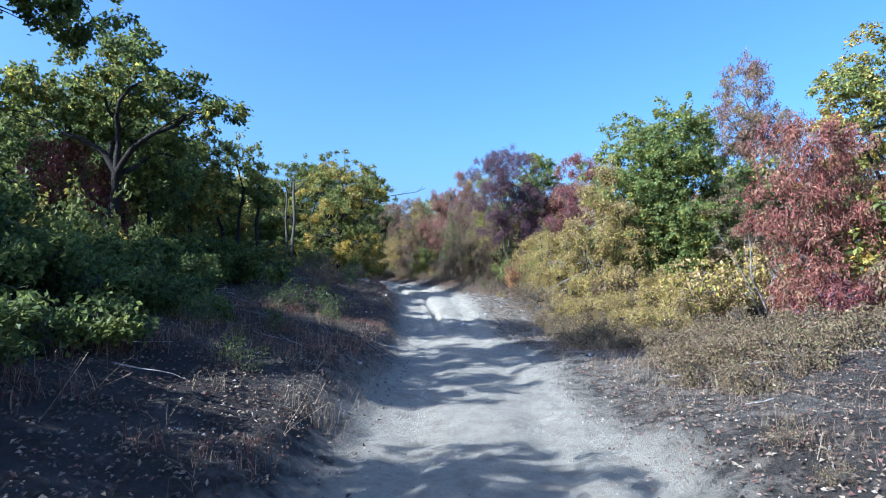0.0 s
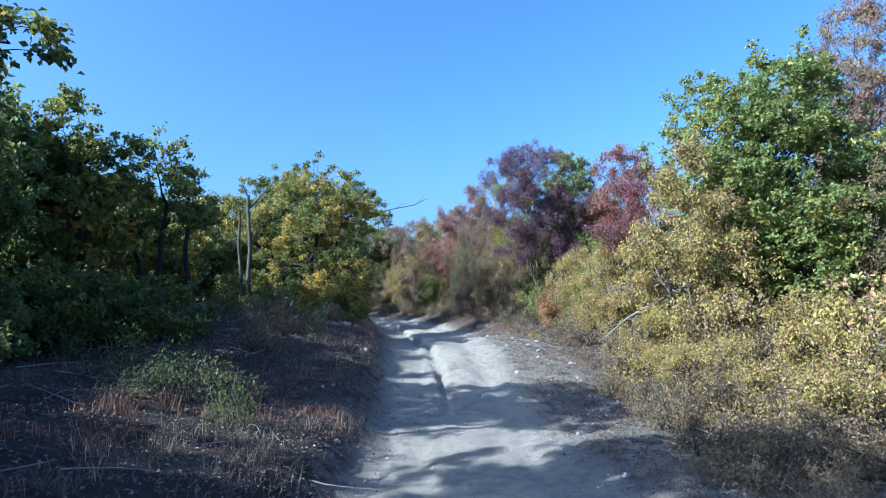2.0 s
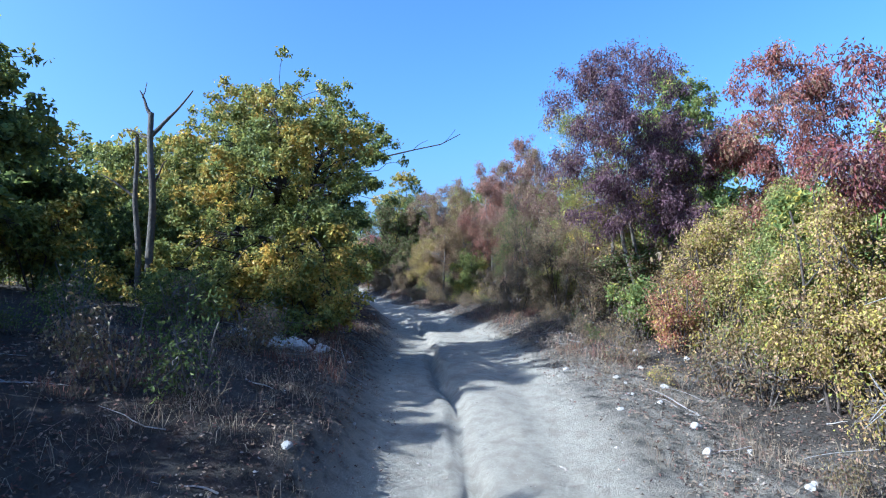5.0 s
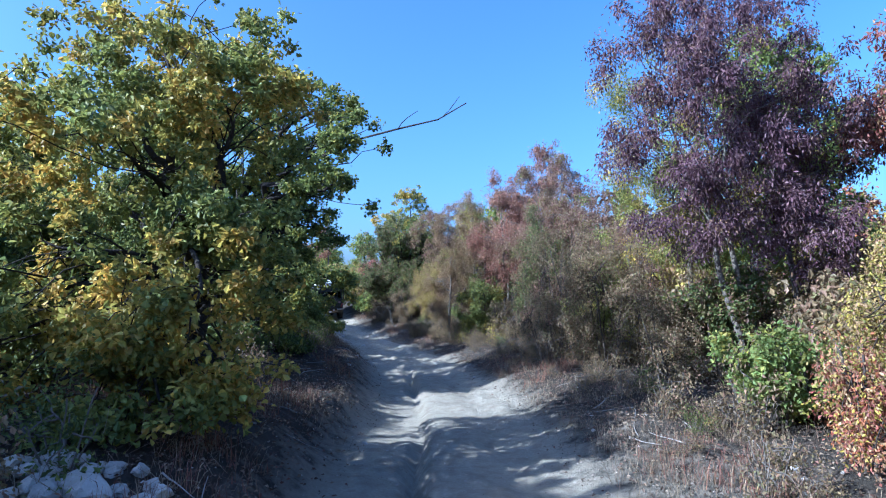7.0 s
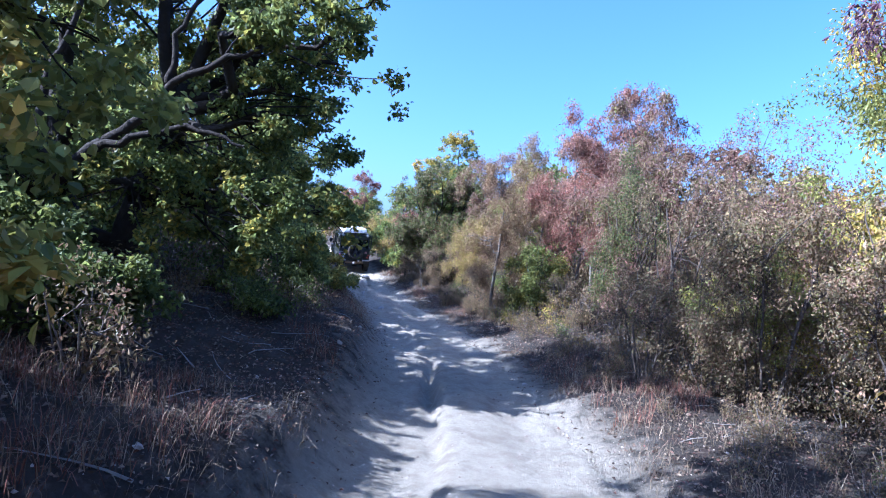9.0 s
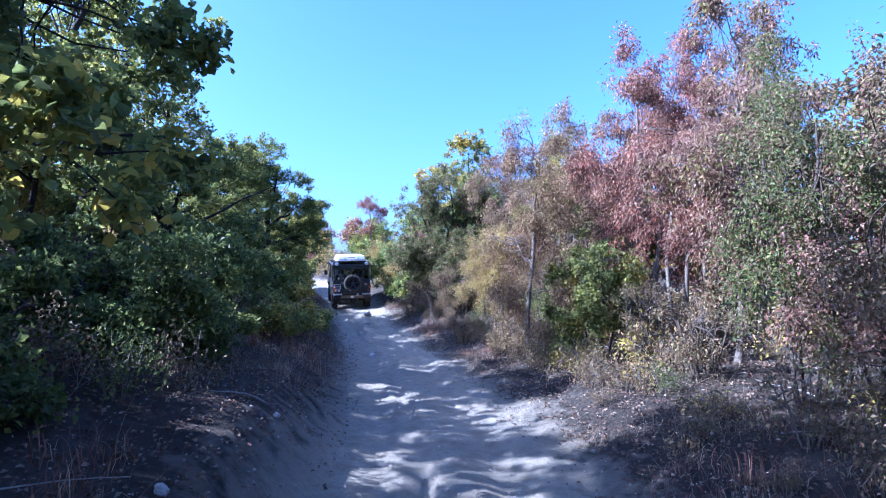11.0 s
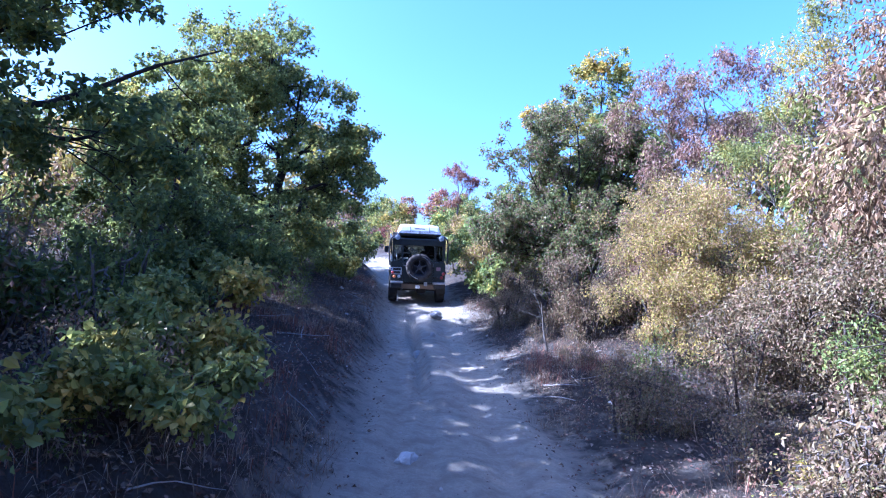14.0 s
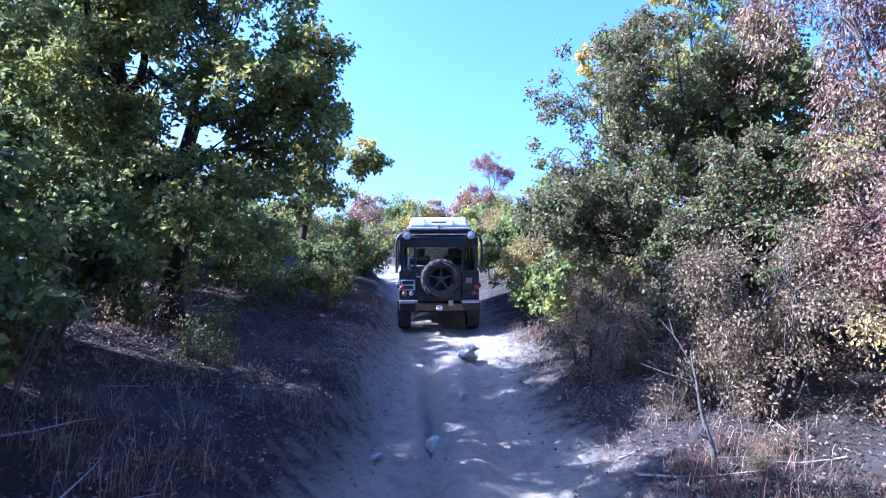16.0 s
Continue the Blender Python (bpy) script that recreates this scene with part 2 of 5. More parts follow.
def ground_material():
    m, nt, b = material("earth", 0.95, 0, 0.1)
    fine, mid, large = noisy(nt, 30, 6, 0.7), noisy(nt, 4.5, 5), noisy(nt, 0.8, 4)
    at = nt.nodes.new("ShaderNodeAttribute")
    at.attribute_name = "track"
    dust = mixed(nt, fine, (0.29, 0.255, 0.19), (0.60, 0.55, 0.43))
    dust = mixed(nt, ramp(nt, mid, [(0.42, (0, 0, 0)), (0.66, (0.6, 0.6, 0.6))]), dust, (0.25, 0.215, 0.16))
    litter = mixed(nt, fine, (0.026, 0.024, 0.021), (0.11, 0.097, 0.078))
    litter = mixed(nt, ramp(nt, mid, [(0.45, (0, 0, 0)), (0.62, (0.8, 0.8, 0.8))]), litter, (0.075, 0.055, 0.045))
    litter = mixed(nt, ramp(nt, large, [(0.5, (0, 0, 0)), (0.68, (0.7, 0.7, 0.7))]), litter, (0.13, 0.12, 0.10))
    edge = nt.nodes.new("ShaderNodeMath")
    edge.operation = "ADD"
    nt.links.new(at.outputs["Fac"], edge.inputs[0])
    nt.links.new(mid, edge.inputs[1])
    where = ramp(nt, edge.outputs[0], [(0.62, (0, 0, 0)), (1.0, (1, 1, 1))])
    nt.links.new(mixed(nt, where, litter, dust), b.inputs["Base Color"])
    grain = noisy(nt, 95, 4, 0.7)
    rise = nt.nodes.new("ShaderNodeMath")
    rise.operation = "ADD"
    nt.links.new(fine, rise.inputs[0])
    nt.links.new(grain, rise.inputs[1])
    bumped(nt, b, rise.outputs[0], 1.0, 0.045)
    return m


EARTH = ground_material()


def build_ground():
    near_y = np.arange(-8, 66, 0.14)
    ys = np.concatenate([[-3000, -900, -300, -120, -60, -40, -28, -20, -14, -10], near_y, np.arange(66.5, 100, 0.8), [104, 112, 125, 140, 160, 200, 300, 600, 1200, 3000]])
    near_d = np.arange(-4.6, 4.2, 0.1)
    far = np.array([0.3, 0.65, 1.05, 1.5, 2.0, 2.6, 3.3, 4.2, 5.3, 6.6, 8.2, 10, 12.5, 16, 21, 28, 38, 55, 90, 160, 350, 900, 2900])
    ds = np.concatenate([-4.6 - far[::-1], near_d, 4.2 + far])
    yy, dd = np.meshgrid(ys, ds, indexing="ij")
    xx = smooth(CENTRE, yy) + dd
    zz = land(xx, yy)
    nd = len(ds)
    i = (np.arange(len(ys) - 1)[:, None] * nd + np.arange(nd - 1)[None]).ravel()
    quads = np.stack([i, i + 1, i + nd + 1, i + nd], 1)
    me = make_mesh("ground", np.stack([xx.ravel(), yy.ravel(), zz.ravel()], 1), quads, mat=EARTH, smooth_faces=True)
    da = across(xx, yy)
    ad = np.abs(da + 0.1 * np.sign(dd) + 0.22 * rough2(yy, yy * 0 + 1, 1.7, 11)).ravel()
    track = np.interp(ad, [0, 1.3, 1.7, 2.4], [0.62, 0.6, 0.35, 0.0])
    # pale washed soil on the open verge
    verge = np.interp(da, [1.4, 1.8, 3.2, 4.6], [0, 1, 0.75, 0]) * np.interp(yy, [2, 12, 26, 30], [0.25, 1, 1, 0])
    track = np.maximum(track, 0.34 * verge.ravel())
    attr = me.attributes.new("track", "FLOAT", "POINT")
    attr.data.foreach_set("value", track.astype(np.float32))
    ob = new("ground", me)
    tagged(ob, "pale dusty dirt track between banks of brown leaf litter", "ground", kind="structure")


build_ground()


# ---- trees ----
def tube(path, radii, sides=7):
    """Vertices and quads of a tapered, closed-ended limb along a path."""
    path = np.asarray(path, float)
    radii = np.asarray(radii, float)
    step = np.gradient(path, axis=0)
    step /= np.linalg.norm(step, axis=1)[:, None] + 1e-9
    side = np.cross(step, (0.31, 0.95, 0.05))
    side /= np.linalg.norm(side, axis=1)[:, None] + 1e-9
    other = np.cross(step, side)
    a = np.linspace(0, 2 * np.pi, sides, endpoint=False)
    ring = side[:, None] * np.cos(a)[None, :, None] + other[:, None] * np.sin(a)[None, :, None]
    verts = (path[:, None] + ring * radii[:, None, None]).reshape(-1, 3)
    i = np.arange(len(path) - 1)[:, None] * sides
    j = np.arange(sides)[None]
    k = (j + 1) % sides
    quads = np.stack([i + j, i + k, i + sides + k, i + sides + j], -1).reshape(-1, 4)
    return verts, quads


def limb(rng, a, b, ra, rb, wob=0.1, sag=0.0, n=7):
    a, b = np.asarray(a, float), np.asarray(b, float)
    t = np.linspace(0, 1, n)[:, None]
    path = a + (b - a) * t
    size = np.linalg.norm(b - a)
    off = rng.normal(0, wob * size, (n, 3)) * np.sin(np.pi * t) ** 0.5 * 0.6
    for _ in range(2):
        off[1:-1] = 0.25 * off[:-2] + 0.5 * off[1:-1] + 0.25 * off[2:]
    off *= 1.5
    off[:, 2:] += (sag * size * np.sin(np.pi * t))
    return path + off, ra + (rb - ra) * t[:, 0] ** 0.8


class Pile:
    """Collects vertices and quads of one mesh."""

    def __init__(self):
        self.v, self.q, self.n = [], [], 0

    def add(self, v, q):
        self.v.append(v)
        self.q.append(q + self.n)
        self.n += len(v)

    def mesh(self, name, mat, smooth_faces=True):
        return make_mesh(name, np.concatenate(self.v), np.concatenate(self.q), mat=mat, smooth_faces=smooth_faces)


def leaves(rng, centres, normals, axes, length, width, fold=0.18, shaped=False):
    """A folded leaf at every centre."""
    n = len(centres)
    axes = axes / (np.linalg.norm(axes, axis=1)[:, None] + 1e-9)
    side = np.cross(normals, axes)
    side /= np.linalg.norm(side, axis=1)[:, None] + 1e-9
    up = np.cross(axes, side)
    size = rng.uniform(0.65, 1.3, (n, 1))
    l, w = length * size, width * size * rng.uniform(0.8, 1.2, (n, 1))
    base = centres - axes * l * 0.5
    tip = centres + axes * l * 0.5 - up * l * 0.12
    if shaped:
        # a blade of two halves, folded along the midrib and broadest past the middle
        low, high = centres - axes * l * 0.14, centres + axes * l * 0.24
        a, b = low + side * w * 0.36 + up * w * fold, high + side * w * 0.5 + up * w * fold
        c, d = low - side * w * 0.36 + up * w * fold, high - side * w * 0.5 + up * w * fold
        verts = np.stack([base, a, b, tip, d, c], 1).reshape(-1, 3)
        i = np.arange(n)[:, None] * 6
        return verts, np.concatenate([i + np.array([[0, 1, 2, 3]]), i + np.array([[0, 3, 4, 5]])])
    mid = centres + axes * l * 0.06
    a = mid + side * w * 0.5 + up * w * fold
    c = mid - side * w * 0.5 + up * w * fold
    verts = np.stack([base, a, tip, c], 1).reshape(-1, 3)
    return verts, np.arange(n * 4).reshape(n, 4)


STYLE = {  # leaf length, width, hanging, leaves in a clump, clump radius, clumps to a square metre of lobe
    "oak": (0.12, 0.078, 0.15, 32, 0.18, 4.6),
    "near_oak": (0.115, 0.078, 0.15, 34, 0.165, 5.2),
    "ash": (0.1, 0.038, 0.75, 52, 0.165, 4.4),
    "small": (0.068, 0.036, 0.5, 48, 0.15, 4.8),
    "twiggy": (0.06, 0.034, 0.35, 24, 0.13, 4.4),
    "brush": (0.09, 0.053, 0.3, 16, 0.15, 4.2),
    "scrub": (0.05, 0.026, 0.35, 8, 0.16, 16.0),
    "far": (0.265, 0.17, 0.2, 11, 0.38, 2.1),
}


def crown_mesh(seed, lobes, style, mat, bare=0.0, fine=1.0):
    """Leaf clumps through and over ellipsoid lobes (x, y, z, rx, ry, rz); also the clump centres."""
    rng = np.random.default_rng(seed)
    length, width, hang, per, rad, dens = STYLE[style]
    length, width, per = length * fine, width * fine, per / fine**1.7
    places, ids = [], []
    for li, (x, y, z, rx, ry, rz) in enumerate(lobes):
        area = 4 * math.pi * ((rx * ry) ** 1.6 / 3 + (rx * rz) ** 1.6 / 3 + (ry * rz) ** 1.6 / 3) ** (1 / 1.6)
        n = max(5, int(area * dens * (1 - bare)))
        # boughs: smaller uneven masses that stand out of the lobe, with gaps between them
        k = int(np.clip(area * 0.55, 4, 15))
        bd = rng.normal(0, 1, (k, 3))
        bd[:, 2] = bd[:, 2] * 0.8 + 0.12
        bd /= np.linalg.norm(bd, axis=1)[:, None]
        br = rng.uniform(0.45, 1.0, (k, 1)) ** 0.7
        bc = bd * br * 0.86
        bs = rng.uniform(0.28, 0.48, k)
        pick = rng.choice(k, n, p=bs**2 / np.sum(bs**2))
        d = rng.normal(0, 1, (n, 3))
        d /= np.linalg.norm(d, axis=1)[:, None]
        r = rng.uniform(0.05, 1.0, (n, 1)) ** 0.5
        at = bc[pick] + d * r * bs[pick][:, None] * np.array((1.15, 1.15, 0.8))
        # loose sprays between and beyond the boughs
        loose = rng.random(n) < 0.2
        at[loose] = d[loose] * rng.uniform(0.55, 1.12, (int(loose.sum()), 1))
        places.append(np.array((x, y, z)) + at * np.array((rx, ry, rz)))
        ids += [li] * n
    places = np.concatenate(places)
    num = rng.poisson(per, len(places)) + 3
    which = np.repeat(np.arange(len(places)), num)
    off = rng.normal(0, rad * (0.46 if hang < 0.2 else 0.54), (len(which), 3)) * np.array((1, 1, 0.75 + 0.6 * hang))
    at = places[which] + off
    if hang > 0.5:
        # drooping sprays: each clump hangs on one line
        at[:, 2] -= np.abs(off[:, 0]) * 0.5
    nrm = rng.normal(0, 1, (len(which), 3)) * 0.75 + np.array((0, 0, 0.9 * (1 - hang)))
    out = off / (np.linalg.norm(off, axis=1)[:, None] + 1e-6)
    ax = rng.normal(0, 0.6, (len(which), 3)) + out * 0.7
    ax[:, 2] -= hang * 1.5
    nrm = nrm - ax * (np.sum(nrm * ax, 1) / (np.sum(ax * ax, 1) + 1e-9))[:, None]
    nrm /= np.linalg.norm(nrm, axis=1)[:, None] + 1e-9
    v, q = leaves(rng, at, nrm, ax, length, width, 0.16, fine < 0.55 and style in ("oak", "near_oak") or style == "near_oak" and fine < 0.7)
    return make_mesh("crown", v, q, mat=mat), places, np.array(ids)


def wood_mesh(seed, stems, lobes, places, ids, mat, thick=0.13, twigs=10, extra=(), bent=()):
    """Stems rise from their feet to forks; limbs go on to every lobe and twigs to its clumps."""
    rng = np.random.default_rng(seed + 77)
    pile = Pile()
    tops = []
    many, some, few = (9, 7, 5) if thick > 0.035 else (5, 4, 3)
    for (x, y, z), (u, v, w) in stems:
        p, r = limb(rng, (x, y, z), (u, v, w), thick * rng.uniform(0.9, 1.15), thick * 0.62, 0.055 if mat is BARK else 0.028, 0, 9)
        r[0] *= 1.45
        pile.add(*tube(p, r, many))
        tops.append((p, r))
    for li, lobe in enumerate(lobes):
        c = np.array(lobe[:3])
        best = min(((np.linalg.norm(q - c) + max(0, q[2] - c[2]) * 1.2, si, k) for si, (p, _) in enumerate(tops) for k, q in enumerate(p) if k >= 4))
        p0, r0 = tops[best[1]][0][best[2]], tops[best[1]][1][best[2]]
        p, r = limb(rng, p0, c + np.array((0, 0, 0.2 * lobe[5])), r0 * 0.8, thick * 0.1, 0.15, 0.06, 9)
        pile.add(*tube(p, r, some))
        mine = places[ids == li]
        for t in mine[rng.permutation(len(mine))[:twigs]]:
            k = rng.integers(3, 9)
            tp, tr = limb(rng, p[k], t, max(0.01, r[k] * 0.34), 0.005, 0.2, 0.05, 6)
            pile.add(*tube(tp, tr, few))
    for a, b, ra in extra:
        p, r = limb(rng, a, b, ra, ra * 0.2, 0.09, 0.0, 8)
        pile.add(*tube(p, r, 6))
        for k in (3, 5, 6):
            e = p[k] + rng.normal(0, 0.3, 3) + (p[-1] - p[0]) * 0.1
            tp, tr = limb(rng, p[k], e, r[k] * 0.6, 0.005, 0.1, 0, 5)
            pile.add(*tube(tp, tr, 5))
    for points, ra, rb in bent:
        p = np.array(points, float)
        for _ in range(2):
            q = np.repeat(p, 2, axis=0)
            q[1:-1:2], q[2::2] = 0.75 * p[:-1] + 0.25 * p[1:], 0.25 * p[:-1] + 0.75 * p[1:]
            p = q
        p[1:-1] += rng.normal(0, 0.018, (len(p) - 2, 3))
        pile.add(*tube(p, np.linspace(ra, rb, len(p)), 8))
    return pile.mesh("trunk", mat)


def part(name, me, parent, label=""):
    ob = new(name, me)
    ob.parent = parent
    if label:
        ob["label"] = label
    return ob


SEED = [100]


def tree(name, label, category, x, y, lobes, leaf, style, stems=None, thick=0.12, bark=None, twigs=10, bare=0.0, extra=(), group="", sink=0.06, fine=None, bent=()):
    """A tree or shrub with its foot at (x, y); lobes and stems are told from that foot, z from its ground."""
    SEED[0] += 1
    base = new(name)
    base.location = (x, y, land_at(x, y) - sink)
    tagged(base, label, category, group)
    # what grows in the hollow reaches as high as the rest
    tall = max(l[2] + l[5] for l in lobes)
    grow = 1 + float(hollow(x, y)) / tall if tall > 1.9 else 1.0
    lobes = [(a, b, c * grow, d, e, f * grow) for a, b, c, d, e, f in lobes]
    if stems:
        stems = [(a, (b[0], b[1], b[2] * grow)) for a, b in stems]
    aside = abs(x - float(smooth(CENTRE, y))) - 0.6 * max(l[3] for l in lobes)
    fine = fine or (1.0 if not -3 < y < 57 else min(1.0, 0.36 + 0.075 * max(aside, 1.0)))
    me, places, ids = crown_mesh(SEED[0], lobes, style, LEAF[leaf], bare, fine)
    if stems is None:
        low = min(l[2] for l in lobes)
        stems = [((0, 0, 0), (0.2, 0.1, max(0.8, low)))]
    wood = part("trunk" if len(stems) < 4 else "stem", wood_mesh(SEED[0], stems, lobes, places, ids, bark or BARK, thick, twigs, extra, bent), base)
    if len(stems) > 3:
        tagged(wood, kind="stuff")
    part("crown", me, base)
    return base


def bush(name, label, x, y, r, top, leaf, style="small", bare=0.0, twigs=14, group="", bark=None):
    """A many-stemmed shrub, leafy from near the ground."""
    rng = np.random.default_rng(SEED[0] * 3 + 5)
    lobes = [(0, 0, top * 0.5, r * 0.75, r * 0.75, top * 0.48)]
    for k in range(4):
        a = k * 1.57 + rng.uniform(-0.5, 0.5)
        h = top * rng.uniform(0.3, 0.62)
        lobes.append((math.cos(a) * r * 0.55, math.sin(a) * r * 0.55, h, r * 0.5, r * 0.5, h * 0.85))
    stems = []
    for k in range(5):
        a = k * 1.26 + rng.uniform(-0.4, 0.4)
        stems.append(((math.cos(a) * 0.12, math.sin(a) * 0.12, 0), (math.cos(a) * r * 0.45, math.sin(a) * r * 0.45, top * rng.uniform(0.45, 0.8))))
    return tree(name, label, "shrub", x, y, lobes, leaf, style, stems, 0.022, bark or SHRUB_BARK, twigs, bare, (), group)


def ball(x, y, z, r, rz=None):
    return (x, y, z, r, r, rz or r * 0.8)


# -- the bank on one side of the track
tree("oak_tree", "tall dark green oak with crooked limbs on the bank", "tree", -7.4, 8.6,
     [ball(0.6, 0.3, 5.4, 1.9), ball(-1.6, 0.5, 5.0, 1.7), ball(0.3, -1.4, 5.6, 1.5), ball(1.4, 1.6, 4.7, 1.1)], "dark", "oak", [((0, 0, 0), (0.3, 0.1, 3.6))], 0.16)
# oaks out of view, added to throw dappled shade over the first stretch
for x, y, top, r in ((-6.6, 1.4, 4.6, 1.6), (-6.6, -2.4, 5.2, 1.9), (-8.4, 5.4, 5.2, 1.7)):
    tree("oak_tree", "unseen dark oak added to shade the start of the track", "tree", x, y,
         [ball(0, 0, top - r * 0.8, r), ball(0.6 * r, 0.3, top - 1.5 * r, r * 0.75), ball(-0.7 * r, 0.3, top - 1.4 * r, r * 0.8)], "dark", "oak", None, 0.13)
tree("oak_tree", "gnarled oak with a long limb reaching over the bank", "tree", -7.4, 13.7,
     [ball(0.0, 0, 4.5, 1.5), ball(1.5, -0.3, 4.3, 1.1, 0.8), ball(2.6, 0.3, 3.6, 0.7, 0.45), ball(-1.7, 0.4, 3.9, 1.5), ball(0.4, 1.2, 3.5, 1.2, 0.8), ball(1.2, 0.9, 2.8, 0.9, 0.6)],
     "oak", "oak", [((0, 0, 0), (0.3, 0, 2.4))], 0.17)
tree("ash_shrub", "dark red ash shrub under the oaks", "shrub", -9.0, 15.2,
     [ball(0, 0, 1.9, 1.3, 1.0), ball(0.8, 0.3, 1.3, 0.9), ball(-0.8, -0.2, 1.3, 1.0), ball(0.1, -0.3, 2.6, 0.9)], "maroon", "ash", [((0, 0, 0), (0.1, 0, 1.0))], 0.06, ASH_BARK)
for x, y, top, r, leaf in ((-8.0, 16.6, 4.4, 1.4, "dark"), (-9.8, 18.6, 4.6, 1.7, "dark"), (-12.5, 13, 5.5, 2.0, "oak"), (-12.8, 20.5, 5.8, 2.2, "oak")):
    tree("oak_tree", "low dark green oak on the wooded bank", "tree", x, y,
         [ball(0, 0, top - r * 0.8, r), ball(0.7 * r, -0.2, top - 1.5 * r, r * 0.7), ball(-0.7 * r, 0.3, top - 1.4 * r, r * 0.75)], leaf, "oak", None, 0.11)
tree("oak_tree", "upright green oak with open branches on the bank", "tree", -8.9, 21.6,
     [ball(0, 0, 4.3, 1.15, 1.2), ball(-0.9, 0.2, 3.3, 1.1), ball(0.6, 0, 3.0, 1.0), ball(0.1, -0.6, 2.2, 1.0), ball(0.9, -0.2, 3.9, 0.8)], "turning", "oak", [((0, 0, 0), (0.2, 0, 3.3))], 0.11, bare=0.15)
tree("oak_tree", "dark green oak with several thin stems", "tree", -7.4, 22.9,
     [ball(0, 0, 3.6, 1.25, 1.0), ball(0.9, 0, 2.8, 1.0), ball(-0.9, 0.1, 2.9, 1.1), ball(0.3, 0.2, 2.2, 0.9)], "turning", "oak",
     [((0, 0, 0), (0.3, 0, 2.7)), ((-0.5, 0.2, 0), (-0.8, 0.2, 2.5)), ((0.7, 0.1, 0), (0.9, 0, 2.4))], 0.08)
tree("oak_tree", "yellow-green oak leafy down to the ground", "tree", -4.3, 27.9,
     [ball(0.2, 0.2, 4.6, 1.7, 1.4), ball(-1.0, 0.3, 3.7, 1.4), ball(1.1, 0.0, 3.5, 1.2), ball(0.2, -0.8, 2.7, 1.5), ball(-1.0, -0.6, 1.7, 1.4, 1.2),
      ball(1.1, -1.0, 1.3, 1.2, 1.0), ball(0.0, -1.3, 0.7, 1.4, 0.8), ball(1.1, 0.2, 2.0, 1.0),
      ball(1.4, -1.7, 1.9, 0.65, 0.55), ball(1.0, -1.9, 0.9, 0.8, 0.6), ball(0.0, -2.0, 0.8, 0.9, 0.6), ball(1.2, -1.4, 0.6, 0.8, 0.7),
      ball(-0.9, -2.0, 0.5, 1.0, 0.7), ball(-1.8, -1.5, 0.9, 1.1, 0.9), ball(1.9, -1.9, 0.3, 0.6, 0.5), ball(1.5, -2.2, 0.1, 0.7, 0.6), ball(0.6, -2.3, 0.3, 0.9, 0.7), ball(1.8, -2.1, 1.0, 0.55, 0.5)], "yoak", "near_oak",
     [((0, 0, 0), (0.2, 0.2, 3.0)), ((0.55, -0.1, 0), (0.9, 0.1, 2.6))], 0.12, bare=0.3, twigs=14, fine=0.66)
tree("oak_tree", "spreading oak with black crooked limbs above the bank", "tree", -6.4, 33.2,
     [ball(0.3, 0, 5.6, 1.7, 1.2), ball(1.9, 0.2, 4.4, 1.4, 1.1), ball(3.0, 0.3, 3.3, 1.0, 0.8), ball(-1.6, 0.2, 5.0, 1.7), ball(1.6, 0.3, 3.3, 1.3, 0.9),
      ball(2.4, 0.0, 2.5, 0.8, 0.6), ball(-0.8, -0.4, 3.9, 1.4), ball(2.1, 1.6, 2.6, 1.1, 0.8), ball(-2.4, 0.8, 3.4, 1.5),
      ball(-0.4, -0.3, 2.4, 1.2, 0.9), ball(1.0, -0.1, 2.1, 1.0, 0.8), ball(-2.2, -1.4, 2.4, 1.4), ball(1.7, -0.2, 1.5, 0.9, 0.7), ball(0.3, -0.8, 4.9, 1.3), ball(4.0, -1.6, 4.0, 0.8, 0.7), ball(3.2, -1.2, 4.7, 1.0), ball(3.5, -1.3, 3.1, 0.9),
      ball(0.8, -1.2, 1.3, 1.0), ball(1.9, -0.6, 1.0, 0.9), ball(-0.8, -1.6, 1.4, 1.1), ball(2.6, 0.6, 1.2, 1.0), ball(-2.2, -1.8, 1.3, 1.2)], "oak", "near_oak",
     [((0, 0, 0), (0.7, 0, 2.6)), ((-0.9, 0.3, 0), (-1.4, 0.2, 2.9))], 0.22, twigs=16, bare=0.42,
     extra=(((2.2, -0.8, 3.6), (6.3, -2.6, 4.3), 0.045),),
     bent=(([(0.1, 0, 0.6), (-0.6, -0.8, 1.0), (-0.3, -1.4, 1.25), (0.25, -1.35, 1.4), (0.58, -1.3, 1.85), (1.1, -1.2, 2.15), (1.45, -1.15, 2.75), (2.5, -1.0, 3.2)], 0.12, 0.03),
           ([(0.55, -1.3, 1.8), (0.8, -1.4, 1.85), (1.3, -1.35, 2.0), (1.85, -1.3, 2.15), (2.5, -1.2, 1.95)], 0.065, 0.015),
           ([(0.2, -1.35, 1.4), (-0.15, -1.4, 2.0), (0.0, -1.4, 2.9), (0.3, -1.3, 3.8)], 0.075, 0.02), ([(1.4, -1.15, 2.7), (1.5, -1.2, 3.3), (1.9, -1.2, 3.9)], 0.05, 0.015)))
tree("oak_tree", "tall dark oak on the bank above the track", "tree", -8.0, 38.6,
     [ball(0.2, 0, 5.6, 1.6), ball(-1.4, 0.3, 4.6, 1.5), ball(0.9, 0.3, 4.2, 1.1), ball(-0.3, -0.6, 3.4, 1.3), ball(0.3, 0.4, 2.0, 1.2), ball(0.8, -0.8, 2.4, 1.1)], "oak", "near_oak", None, 0.15, bare=0.42, twigs=14)
